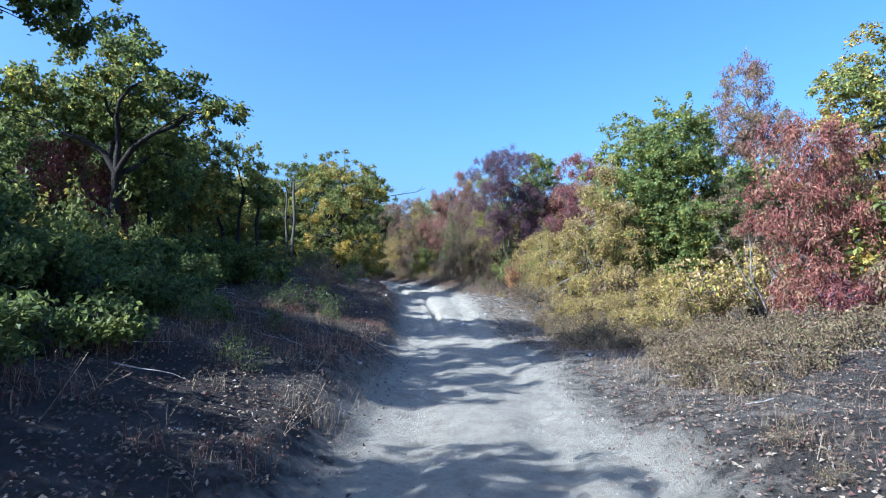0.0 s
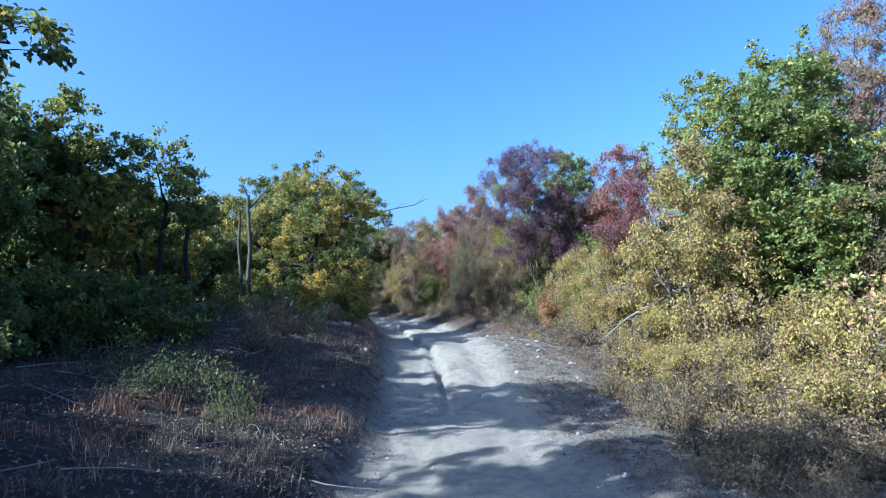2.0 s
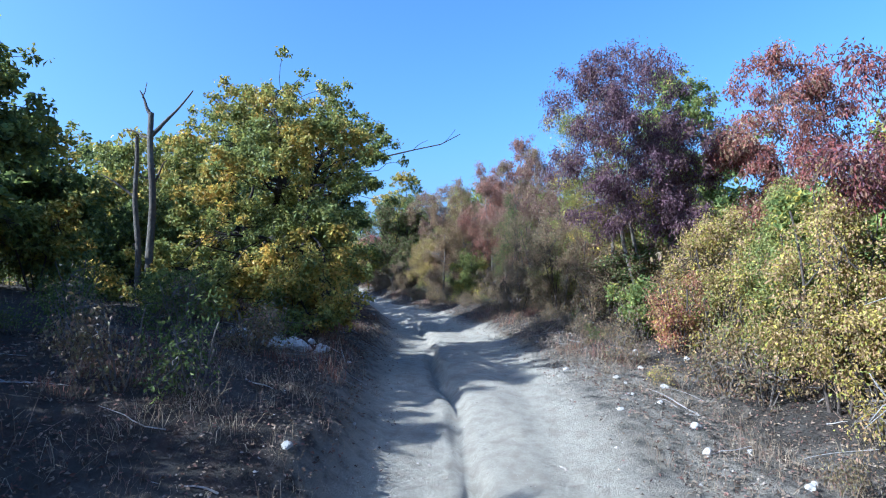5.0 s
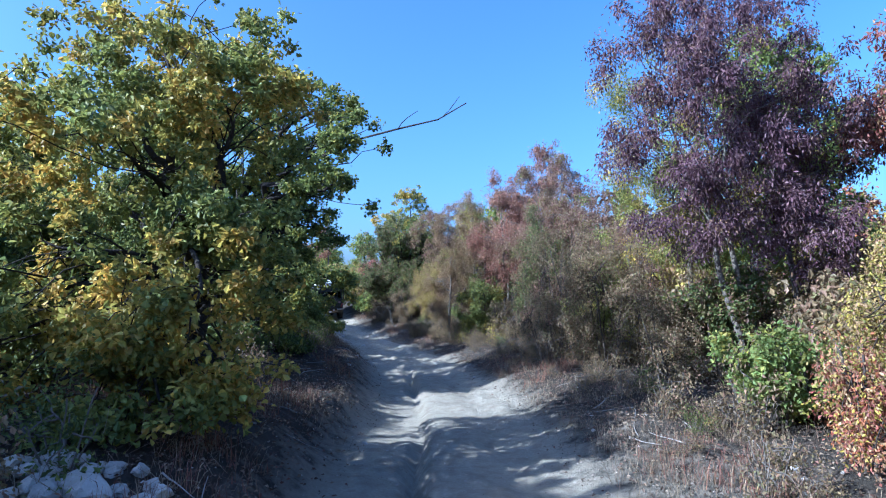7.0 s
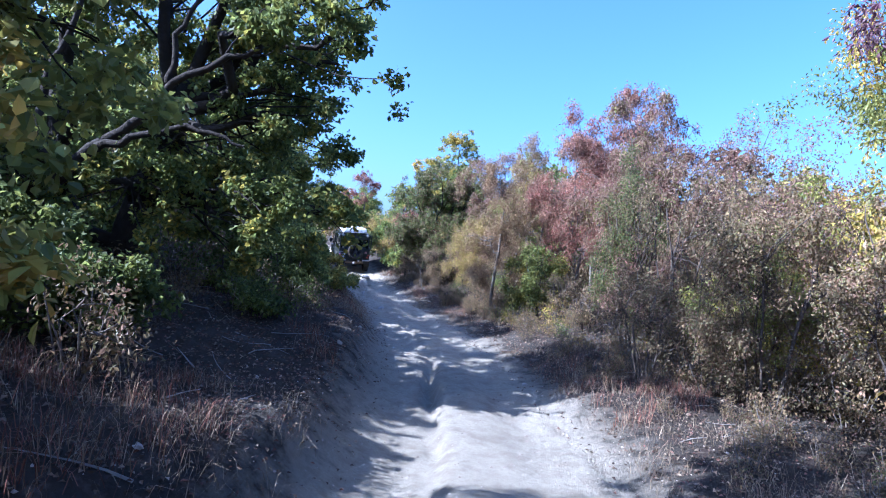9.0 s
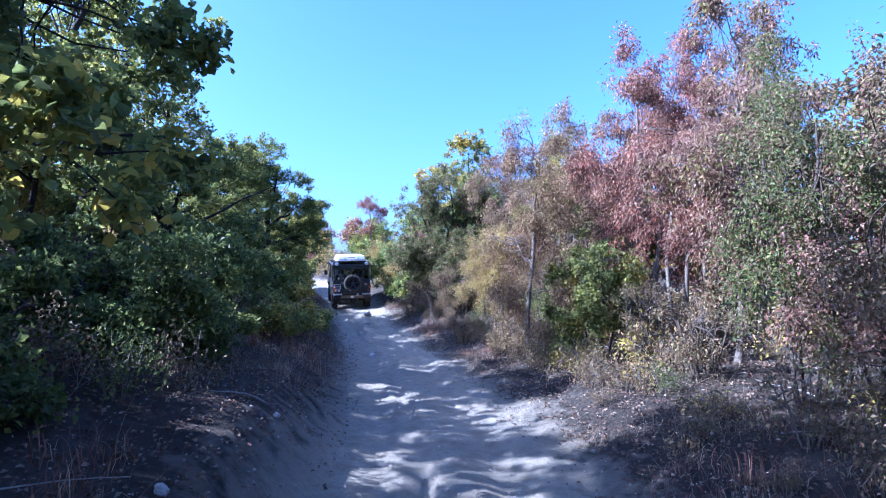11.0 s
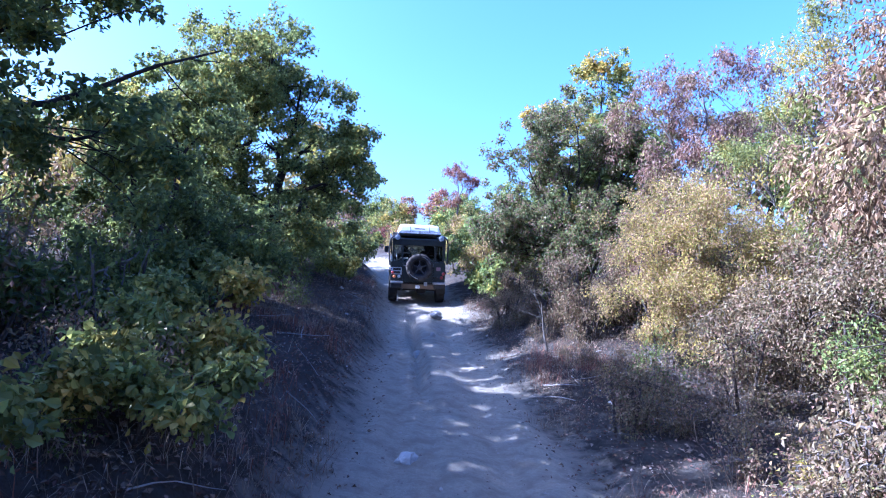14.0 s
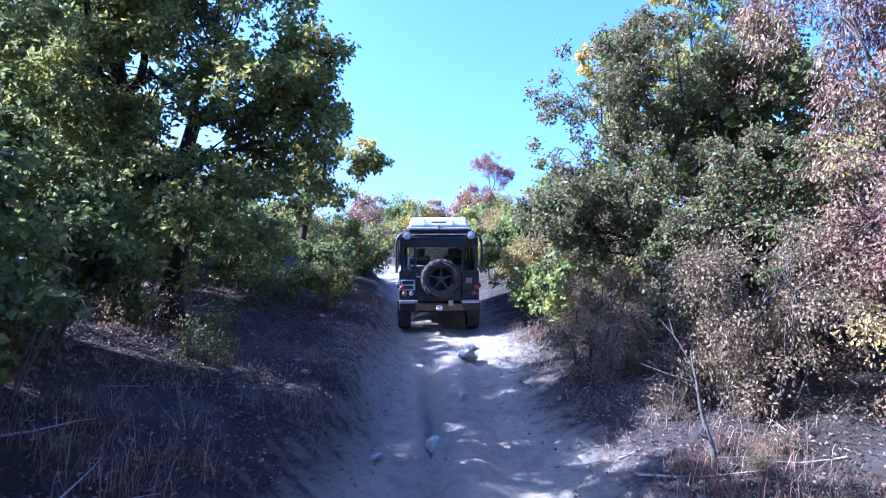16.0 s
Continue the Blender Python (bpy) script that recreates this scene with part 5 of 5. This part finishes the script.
    for x, z, w, h in ((0.62, 1.12, 0.13, 0.11),):
        P("sticker", box_mesh("sticker", paint("sticker_print", (0.30, 0.18, 0.2), 0.6), x, -0.808, z, w, 0.004, h, 0.001))
    # luggage behind the glass
    for x, w, z in ((-0.45, 0.3, 1.36), (-0.1, 0.26, 1.34), (0.45, 0.34, 1.37)):
        P("luggage", box_mesh("luggage", paint("luggage_cloth", (0.35, 0.33, 0.3), 0.9), x, -0.6, z, w, 0.2, 0.12, 0.04))
    # rack and hard-shell tent on the roof
    for y in (-0.55, 0.3, 1.2, 2.1):
        P("rack_bar", rod_mesh("rack_bar", TUBE, [(-0.8, y, 2.1), (0, y, 2.11), (0.8, y, 2.1)], 0.018))
    P("rack_plate", box_mesh("rack_plate", BLACK, 0, 0.7, 2.14, 1.36, 2.6, 0.03, 0.008))
    tent = P("roof_tent", box_mesh("roof_tent", TENT, 0, 0.26, 2.325, 1.26, 2.2, 0.2, 0.045, (0.9, 0.94)), car, "white hard-shell roof tent")
    P("tent_base", box_mesh("tent_base", TENT, 0, 0.26, 2.205, 1.30, 2.24, 0.05, 0.015), tent)
    P("tent_underside", box_mesh("tent_underside", CANVAS, 0, 0.26, 2.165, 1.24, 2.16, 0.035, 0.01), tent)
    P("tent_seam", box_mesh("tent_seam", CANVAS, 0, 0.26, 2.231, 1.285, 2.225, 0.01, 0.002), tent)
    P("tent_latch", box_mesh("tent_latch", STEEL, 0.0, -0.865, 2.225, 0.06, 0.03, 0.09, 0.006), tent)
    P("maker_mark", box_mesh("maker_mark", BLACK, 0.0, -0.827, 2.33, 0.3, 0.012, 0.026, 0.001), tent)
    for x in (-0.29, 0.29):
        P("shell_rib", box_mesh("shell_rib", CANVAS, x, -0.822, 2.325, 0.012, 0.02, 0.17, 0.002), tent)
    # stand it on the track
    yaw = radians(25.5)
    ax, ay = -10.62, 57.25
    f = Vector((-math.sin(yaw), math.cos(yaw)))
    r = Vector((math.cos(yaw), math.sin(yaw)))
    spots = {}
    for s in (-1, 1):
        for d in (0.0, 2.79):
            q = Vector((ax, ay)) + f * d + r * s * 0.745
            spots[s, d] = max(land_at(q.x + r.x * k, q.y + r.y * k) for k in (-0.1, 0, 0.1))
    back, front = (spots[-1, 0.0] + spots[1, 0.0]) / 2, (spots[-1, 2.79] + spots[1, 2.79]) / 2
    lefts, rights = (spots[-1, 0.0] + spots[-1, 2.79]) / 2, (spots[1, 0.0] + spots[1, 2.79]) / 2
    car.matrix_world = Matrix.Translation((ax, ay, back - 0.015)) @ Matrix.Rotation(yaw, 4, "Z") @ Matrix.Rotation(math.atan2(front - back, 2.79), 4, "X") @ Matrix.Rotation(-math.atan2(rights - lefts, 1.49), 4, "Y")


vehicle()


# ---- bare wood, rocks and ground cover ----
def snag():
    """The forked dead tree on the bank."""
    x, y = -6.05, 26.15
    base = new("dead_tree")
    base.location = (x, y, land_at(x, y) - 0.08)
    tagged(base, "bare dead tree with a forked top and two dark stems", "tree")
    rng = np.random.default_rng(4)
    def bit(name, a, c, ra, rb, wob=0.03, n=9):
        pile = Pile()
        pile.add(*tube(*limb(rng, a, c, ra, rb, wob, 0, n), 8))
        part(name, pile.mesh(name, SNAG), base)
    bit("stem", (0, 0, 0), (0.12, 0.05, 3.75), 0.085, 0.05)
    bit("stem", (-0.28, 0.05, 0), (-0.22, 0.1, 3.3), 0.07, 0.035)
    bit("branch", (0.11, 0.05, 3.3), (0.95, 0.1, 4.15), 0.045, 0.012, 0.06)
    bit("branch", (0.12, 0.05, 3.7), (-0.1, 0.05, 4.2), 0.045, 0.01, 0.05)
    bit("branch", (0.1, 0.05, 3.25), (-0.42, 0.1, 3.45), 0.035, 0.01, 0.06)
    bit("branch", (-0.24, 0.1, 2.1), (-0.9, 0.0, 2.6), 0.035, 0.01, 0.08)
    bit("branch", (0.08, 0.05, 2.3), (0.55, -0.2, 2.75), 0.03, 0.008, 0.08)
    bit("branch", (-0.05, 0.05, 4.05), (0.05, 0.05, 4.35), 0.014, 0.006, 0.05)


snag()


def fallen_branch(x, y, pieces, label, mat, h=0.0):
    base = new("dead_branch")
    base.location = (x, y, land_at(x, y) + h)
    tagged(base, label, "branch")
    rng = np.random.default_rng(int(abs(x * 100 + y)))
    for a, c, r in pieces:
        pile = Pile()
        p, rr = limb(rng, a, c, r, r * 0.25, 0.07, 0.0, 9)
        pile.add(*tube(p, rr, 7))
        for k in (2, 3, 4, 5, 6, 7):
            e = p[k] + (p[-1] - p[0]) * rng.uniform(0.12, 0.35) + rng.normal(0, 0.22, 3) * np.linalg.norm(p[-1] - p[0]) * 0.5
            tp, tr = limb(rng, p[k], e, rr[k] * 0.55, 0.004, 0.1, 0, 6)
            pile.add(*tube(tp, tr, 5))
            f = e + rng.normal(0, 0.16, 3)
            tp, tr = limb(rng, tp[3], f, 0.006, 0.003, 0.1, 0, 4)
            pile.add(*tube(tp, tr, 4))
        part("limb", pile.mesh("limb", mat), base)


fallen_branch(5.0, 21.4, [((1.7, 0.3, 1.75), (-0.85, -0.3, 0.5), 0.05), ((1.5, 0.3, 1.8), (-0.5, 0.0, 1.7), 0.035), ((2.3, 0.5, 0.0), (1.6, 0.3, 1.85), 0.05)], "pale bare branches of a fallen limb beside the track", DEAD, 0.02)
fallen_branch(6.3, 22.4, [((0.9, 0.2, 0.0), (-0.5, -0.1, 3.2), 0.035), ((0.6, 0.1, 2.9), (-0.7, -0.1, 2.6), 0.025)], "grey dead branch standing out of the shrubs", DEAD)
fallen_branch(9.6, 16.6, [((0.4, 0.2, 0.0), (-0.5, -0.4, 2.5), 0.035), ((0.1, 0.1, 0.2), (-1.1, -0.5, 2.2), 0.03), ((0.3, 0, 0.2), (0.5, -0.4, 2.1), 0.03)], "pale dead stems rising out of the scrub", DEAD)
fallen_branch(5.2, 29.0, [((0.5, 0.2, 0.1), (1.4, -1.4, 0.9), 0.04)], "grey fallen branch at the foot of the ash", DEAD)
fallen_branch(-5.2, 50.6, [((0, 0, 0), (-0.2, 0.2, 0.95), 0.03)], "thin dead stem standing beside the track", SNAG)


def stone_mesh(seed, size, mat):
    bm = bmesh.new()
    bmesh.ops.create_icosphere(bm, subdivisions=2, radius=1)
    rng = np.random.default_rng(seed)
    for v in bm.verts:
        n = noise.noise(v.co * 1.3 + Vector((seed, 0, 0))) * 0.5 + noise.noise(v.co * 3.1 + Vector((0, seed, 0))) * 0.2
        v.co *= 1 + n
    s = rng.uniform(0.7, 1.3, 3) * size
    for v in bm.verts:
        v.co = Vector((v.co.x * s[0], v.co.y * s[1], v.co.z * s[2] * 0.7))
    bmesh.ops.dissolve_limit(bm, angle_limit=0.28, verts=bm.verts[:], edges=bm.edges[:])
    me = bpy.data.meshes.new("stone")
    bm.to_mesh(me)
    bm.free()
    me.materials.append(mat)
    return me


def rock_material():
    m, nt, b = material("limestone", 0.9, 0, 0.2)
    fine, mid = noisy(nt, 25, 5), noisy(nt, 5, 4)
    col = mixed(nt, fine, (0.30, 0.28, 0.24), (0.58, 0.55, 0.49))
    col = mixed(nt, ramp(nt, mid, [(0.5, (0, 0, 0)), (0.7, (0.7, 0.7, 0.7))]), col, (0.28, 0.24, 0.19))
    nt.links.new(col, b.inputs["Base Color"])
    bumped(nt, b, fine, 0.8, 0.03)
    return m


ROCK = rock_material()


def rocks():
    rng = np.random.default_rng(12)
    forms = [stone_mesh(k, 0.1, ROCK) for k in range(6)]
    def put(x, y, s, label, sink=0.25):
        ob = new("rock", forms[int(rng.integers(6))])
        ob.location = (x, y, land_at(x, y) + 0.07 * s * (1 - sink * 2) )
        ob.rotation_euler = (rng.uniform(-0.4, 0.4), rng.uniform(-0.4, 0.4), rng.uniform(0, 6.28))
        ob.scale = (s, s, s)
        tagged(ob, label, "rock", "pale rocks by the track")
    for k in range(34):
        put(-2.9 + rng.normal(0, 0.3), 24.7 + rng.normal(0, 0.35), rng.uniform(0.45, 1.35), "pale limestone rock in the washed-out bank")
    for x, y, s in ((-8.05, 51.4, 1.2), (-8.3, 50.5, 0.6), (-8.2, 52.6, 0.8), (-8.9, 54.6, 1.8), (-9.3, 55.6, 1.5), (-5.5, 45.0, 0.8), (1.2, 18.4, 0.8), (-0.1, 17.0, 0.7)):
        put(x, y, s, "pale stone bedded in the dirt track")
    for k in range(26):
        put(float(3.0 + rng.normal(0, 0.6)), float(rng.uniform(17, 27)), rng.uniform(0.2, 0.6), "pale stone lying in the leaf litter")
    for k in range(60):
        y = rng.uniform(2, 56)
        d = rng.choice((-1, 1)) * rng.uniform(1.2, 2.8)
        put(float(smooth(CENTRE, y)) + d, y, rng.uniform(0.15, 0.45), "small pale stone at the edge of the track")


rocks()


def scatter(rng, n, y0, y1, d0, d1, sides=(-1, 1)):
    y = rng.uniform(y0, y1, n)
    d = rng.uniform(d0, d1, n)
    d = rng.choice(sides, n) * (d - smooth(NARROW, y) * np.clip(d / 1.1, 0, 1))
    x = smooth(CENTRE, y) + d
    return np.stack([x, y, land(x, y)], 1)


LITTER = leaf_material("leaf_litter", [(0.14, 0.10, 0.07), (0.20, 0.145, 0.095), (0.10, 0.07, 0.052), (0.21, 0.165, 0.115), (0.17, 0.095, 0.07), (0.25, 0.20, 0.14)], None, 0.1, 0.8)
STRAW = leaf_material("dry_grass_blade", [(0.28, 0.22, 0.135), (0.21, 0.165, 0.10), (0.35, 0.29, 0.19), (0.16, 0.12, 0.08), (0.24, 0.16, 0.11)], None, 0.25, 0.7)
GRIT = material("gravel", 0.95, 0, 0.15)
GRIT_COL = ramp(GRIT[1], GRIT[1].nodes.new("ShaderNodeNewGeometry").outputs["Random Per Island"], [(0, (0.22, 0.18, 0.14)), (0.5, (0.36, 0.31, 0.25)), (1, (0.5, 0.45, 0.38))])
GRIT[1].links.new(GRIT_COL, GRIT[2].inputs["Base Color"])


def litter():
    rng = np.random.default_rng(21)
    at = np.concatenate([scatter(rng, 110000, -4, 58, 1.75, 6.0), scatter(rng, 2500, -4, 58, 1.2, 1.8), scatter(rng, 14000, -4, 58, 6.0, 12)])
    n = len(at)
    nrm = rng.normal(0, 0.55, (n, 3)) + np.array((0, 0, 1.0))
    ax = rng.normal(0, 1, (n, 3)) * np.array((1, 1, 0.25))
    nrm /= np.linalg.norm(nrm, axis=1)[:, None]
    at[:, 2] += 0.02
    v, q = leaves(rng, at, nrm, ax, 0.045, 0.026, 0.35)
    tagged(new("leaf_litter", make_mesh("leaf_litter", v, q, mat=LITTER)), "fallen brown leaves lying over the banks", "leaf litter", kind="stuff")


litter()


def blades(rng, at, height, width, lean):
    """Thin tapering blades, three corners and a bend each."""
    n = len(at)
    a = rng.uniform(0, 6.28, n)
    out = np.stack([np.cos(a), np.sin(a), np.zeros(n)], 1)
    side = np.stack([-np.sin(a), np.cos(a), np.zeros(n)], 1)
    h = height * rng.uniform(0.45, 1.25, (n, 1))
    w = width * rng.uniform(0.7, 1.3, (n, 1))
    l = lean * rng.uniform(0.1, 1.2, (n, 1))
    up = np.array((0, 0, 1.0))
    base = at - up * 0.03
    mid = at + up * h * 0.6 + out * h * l * 0.4
    tip = at + up * h * (1 - 0.25 * l) + out * h * l
    v = np.stack([base - side * w, base + side * w, mid + side * w * 0.7, tip, mid - side * w * 0.7], 1).reshape(-1, 3)
    i = np.arange(n)[:, None] * 5
    return v, i + np.array([[0, 1, 2, 4]]), i + np.array([[4, 2, 3]])


def grass():
    rng = np.random.default_rng(22)
    tufts = np.concatenate([scatter(rng, 2000, -3, 58, 1.6, 3.6), scatter(rng, 1500, -3, 58, 3.2, 8.0)])
    tufts = tufts[rough2(tufts[:, 0], tufts[:, 1], 2.3, 31) > -0.25]
    num = rng.integers(10, 34, len(tufts))
    which = np.repeat(np.arange(len(tufts)), num)
    spread = rng.normal(0, 0.11, (len(which), 2))
    x, y = tufts[which, 0] + spread[:, 0], tufts[which, 1] + spread[:, 1]
    at = np.stack([x, y, land(x, y)], 1)
    size = rng.uniform(0.6, 1.6, len(tufts))[which][:, None]
    v, q, t = blades(rng, at, 0.17 * size, 0.0022, 1.9)
    tagged(new("dry_grass", make_mesh("dry_grass", v, q, t, STRAW)), "tufts of dry straw-coloured grass along the banks", "grass", kind="stuff")
    # dead weed stems with side twigs
    w = scatter(rng, 240, -3, 58, 1.9, 6.0)
    pile = Pile()
    for p in w:
        for _ in range(int(rng.integers(2, 5))):
            top = p + np.array((rng.normal(0, 0.3), rng.normal(0, 0.3), rng.uniform(0.1, 0.5)))
            a, r = limb(rng, p - np.array((0, 0, 0.03)), top, 0.0025, 0.0012, 0.1, 0, 5)
            pile.add(*tube(a, r, 3))
            for k in (2, 3):
                a2, r2 = limb(rng, a[k], a[k] + rng.normal(0, 0.09, 3) + np.array((0, 0, 0.1)), 0.003, 0.0015, 0.1, 0, 3)
                pile.add(*tube(a2, r2, 3))
    tagged(new("dead_weeds", pile.mesh("dead_weeds", STRAW, False)), "thin dry weed stems standing on the banks", "weeds", kind="stuff")


grass()


HEATH = leaf_material("red_dry_grass", [(0.20, 0.09, 0.06), (0.26, 0.13, 0.08), (0.15, 0.075, 0.055), (0.30, 0.22, 0.14), (0.22, 0.15, 0.09)], None, 0.2, 0.8)


def heath():
    """Russet dry grass in patches over the bank."""
    rng = np.random.default_rng(61)
    tufts = np.concatenate([scatter(rng, 1500, 4, 57, 1.9, 4.6, (-1,)), scatter(rng, 500, 26, 57, 1.9, 3.4, (1,))])
    tufts = tufts[rough2(tufts[:, 0], tufts[:, 1], 1.7, 71) > 0.05]
    which = np.repeat(np.arange(len(tufts)), rng.integers(16, 34, len(tufts)))
    x, y = (tufts[which, :2] + rng.normal(0, 0.09, (len(which), 2))).T
    at = np.stack([x, y, land(x, y)], 1)
    size = rng.uniform(0.6, 1.5, len(tufts))[which][:, None]
    v, q, t = blades(rng, at, 0.2 * size, 0.003, 1.1)
    tagged(new("russet_grass", make_mesh("russet_grass", v, q, t, HEATH)), "russet dry grass in patches on the bank", "grass", kind="stuff")


heath()


def sticks():
    rng = np.random.default_rng(25)
    at = scatter(rng, 520, -3, 58, 1.9, 8)
    pile = Pile()
    for p in at:
        a = rng.uniform(0, 6.28)
        l = rng.uniform(0.2, 1.0)
        e = p + np.array((math.cos(a) * l, math.sin(a) * l, 0))
        e[2] = land_at(e[0], e[1]) + rng.uniform(0.01, 0.12)
        b, r = limb(rng, p + np.array((0, 0, 0.01)), e, rng.uniform(0.004, 0.014), 0.003, 0.07, 0, 6)
        pile.add(*tube(b, r, 4))
    tagged(new("fallen_twigs", pile.mesh("fallen_twigs", DEAD, False)), "grey fallen twigs strewn over the banks", "twigs", kind="stuff")


sticks()


def gravel():
    rng = np.random.default_rng(23)
    at = np.concatenate([scatter(rng, 5200, -2, 58, 0.0, 1.5), scatter(rng, 5200, -2, 58, 1.2, 2.8)])
    n = len(at)
    s = rng.uniform(0.004, 0.012, (n, 1, 1)) * rng.choice((1, 1, 1, 1, 1, 1.9), (n, 1, 1))
    o = np.array([(1, 0, 0), (0, 1, 0), (-1, 0, 0), (0, -1, 0), (0, 0, 0.8), (0, 0, -0.8)])[None] * s * rng.uniform(0.7, 1.3, (n, 6, 1))
    a = rng.uniform(0, 6.28, n)
    c, d = np.cos(a)[:, None], np.sin(a)[:, None]
    o = np.stack([o[..., 0] * c - o[..., 1] * d, o[..., 0] * d + o[..., 1] * c, o[..., 2]], -1)
    v = (at[:, None] + o + np.array((0, 0, 0.003))).reshape(-1, 3)
    f = np.array([(0, 1, 4), (1, 2, 4), (2, 3, 4), (3, 0, 4), (1, 0, 5), (2, 1, 5), (3, 2, 5), (0, 3, 5)])
    t = (np.arange(n)[:, None, None] * 6 + f[None]).reshape(-1, 3)
    tagged(new("gravel", make_mesh("gravel", v, None, t, GRIT[0])), "loose pale gravel on the dirt track", "gravel", kind="stuff")


gravel()


def undergrowth():
    """Knee-high to head-high brush that closes the wood behind the first trees."""
    rng = np.random.default_rng(33)
    kinds = ["dark", "brown", "yoak", "gold", "green", "red"]
    protos = {}
    for k in kinds:
        SEED[0] += 1
        lobes = [ball(0, 0, 0.8, 0.75, 0.75), ball(0.6, 0.1, 0.5, 0.5, 0.5), ball(-0.6, 0.2, 0.5, 0.55, 0.5), ball(0.1, -0.6, 0.45, 0.5, 0.45), ball(0, 0.6, 0.6, 0.6, 0.5)]
        me, places, ids = crown_mesh(SEED[0], lobes, "brush", LEAF[k])
        stems = [((math.cos(a) * 0.1, math.sin(a) * 0.1, -0.1), (math.cos(a) * 0.4, math.sin(a) * 0.4, 0.75)) for a in (0, 1.3, 2.5, 3.8, 5)]
        protos[k] = me, wood_mesh(SEED[0], stems, lobes, places, ids, ASH_BARK, 0.018, 2)
    for i in range(340):
        y = rng.uniform(-3, 66) if i < 180 else rng.uniform(58, 100)
        side = rng.choice((-1, 1))
        d = rng.uniform(5.4, 14) if side > 0 else rng.uniform(6.5, 15)
        if i >= 180:
            d = rng.uniform(2.8, 13)
        x = float(smooth(CENTRE, y)) + side * d
        k = kinds[rng.choice(6, p=(0.26, 0.26, 0.3, 0.08, 0.08, 0.02) if side < 0 else (0.06, 0.3, 0.14, 0.26, 0.14, 0.1))]
        if side > 0 and y < 17 and d < 9:
            y += 22
            x = float(smooth(CENTRE, y)) + d
        s = rng.uniform(0.7, 1.5)
        turn, tall = rng.uniform(0, 6.28), rng.uniform(0.8, 1.5)
        if y < 58 and d > 12.5 or side < 0 and 19 < y < 32 and d < 10:
            continue
        base = new("brush")
        base.location = (x, y, land_at(x, y) - 0.05)
        base.rotation_euler = (0, 0, turn)
        base.scale = (s, s, s * tall)
        tagged(base, {"dark": "dark green brush under the trees", "brown": "dry brown brush under the trees", "yoak": "yellow-green brush under the trees", "gold": "golden brush under the trees",
                      "green": "green leafy brush under the trees", "red": "reddish brush under the trees"}[k], "shrub", "brush under the trees")
        part("trunk", protos[k][1], base)
        part("crown", protos[k][0], base)


undergrowth()


def scrub():
    """Low dry scrub, half bare, along the edges of the banks."""
    rng = np.random.default_rng(41)
    forms = []
    for k, leaf in enumerate(("brown", "brown", "gold", "dark")):
        SEED[0] += 1
        lobes = [ball(0, 0, 0.42, 0.4, 0.36), ball(0.26, 0.1, 0.3, 0.3, 0.28), ball(-0.25, 0.05, 0.3, 0.3, 0.28)]
        me, places, ids = crown_mesh(SEED[0], lobes, "scrub", LEAF[leaf])
        stems = [((math.cos(a) * 0.05, math.sin(a) * 0.05, -0.06), (math.cos(a) * 0.25, math.sin(a) * 0.25, 0.5 + 0.12 * math.sin(a * 3))) for a in (0, 0.9, 1.9, 2.8, 3.7, 4.6, 5.5)]
        forms.append((leaf, me, wood_mesh(SEED[0], stems, lobes, places, ids, ASH_BARK, 0.009, 3)))
    for i in range(330):
        y = rng.uniform(0, 57) if i < 240 else rng.uniform(28, 57)
        side = rng.choice((-1, 1)) if i < 240 else 1
        d = rng.uniform(2.1, 6.4) if side > 0 else rng.uniform(2.4, 7.0)
        if i >= 240:
            d = rng.uniform(2.5, 3.7) - float(smooth(NARROW, y))
        x = float(smooth(CENTRE, y)) + side * d
        leaf, me, wood = forms[int(rng.choice(4, p=(0.45, 0.4, 0.1, 0.05) if side > 0 else (0.3, 0.25, 0.0, 0.45)))]
        if side > 0 and y < 25 and i % 2:
            leaf, me, wood = forms[2]
        if side < 0 and y < 18 and leaf == "brown":
            continue
        if y < 16 and side > 0:
            leaf, me, wood = forms[0]
        s = rng.uniform(0.6, 1.35) * (0.5 if y < 16 and side > 0 else 1.0) * (min(1.0, 0.5 + (d - 2.0) * 0.3) if i < 240 else 0.55 if y < 44 else 0.45)
        base = new("scrub")
        base.location = (x, y, land_at(x, y) - 0.02)
        base.rotation_euler = (0, 0, rng.uniform(0, 6.28))
        base.scale = (s, s, s * rng.uniform(0.8, 1.3))
        tagged(base, {"brown": "low dry brown scrub on the bank", "gold": "low yellowed scrub on the bank", "dark": "low dark green scrub on the bank"}[leaf], "shrub", "scrub on the banks")
        tagged(part("stem", wood, base), kind="stuff")
        part("crown", me, base)


scrub()
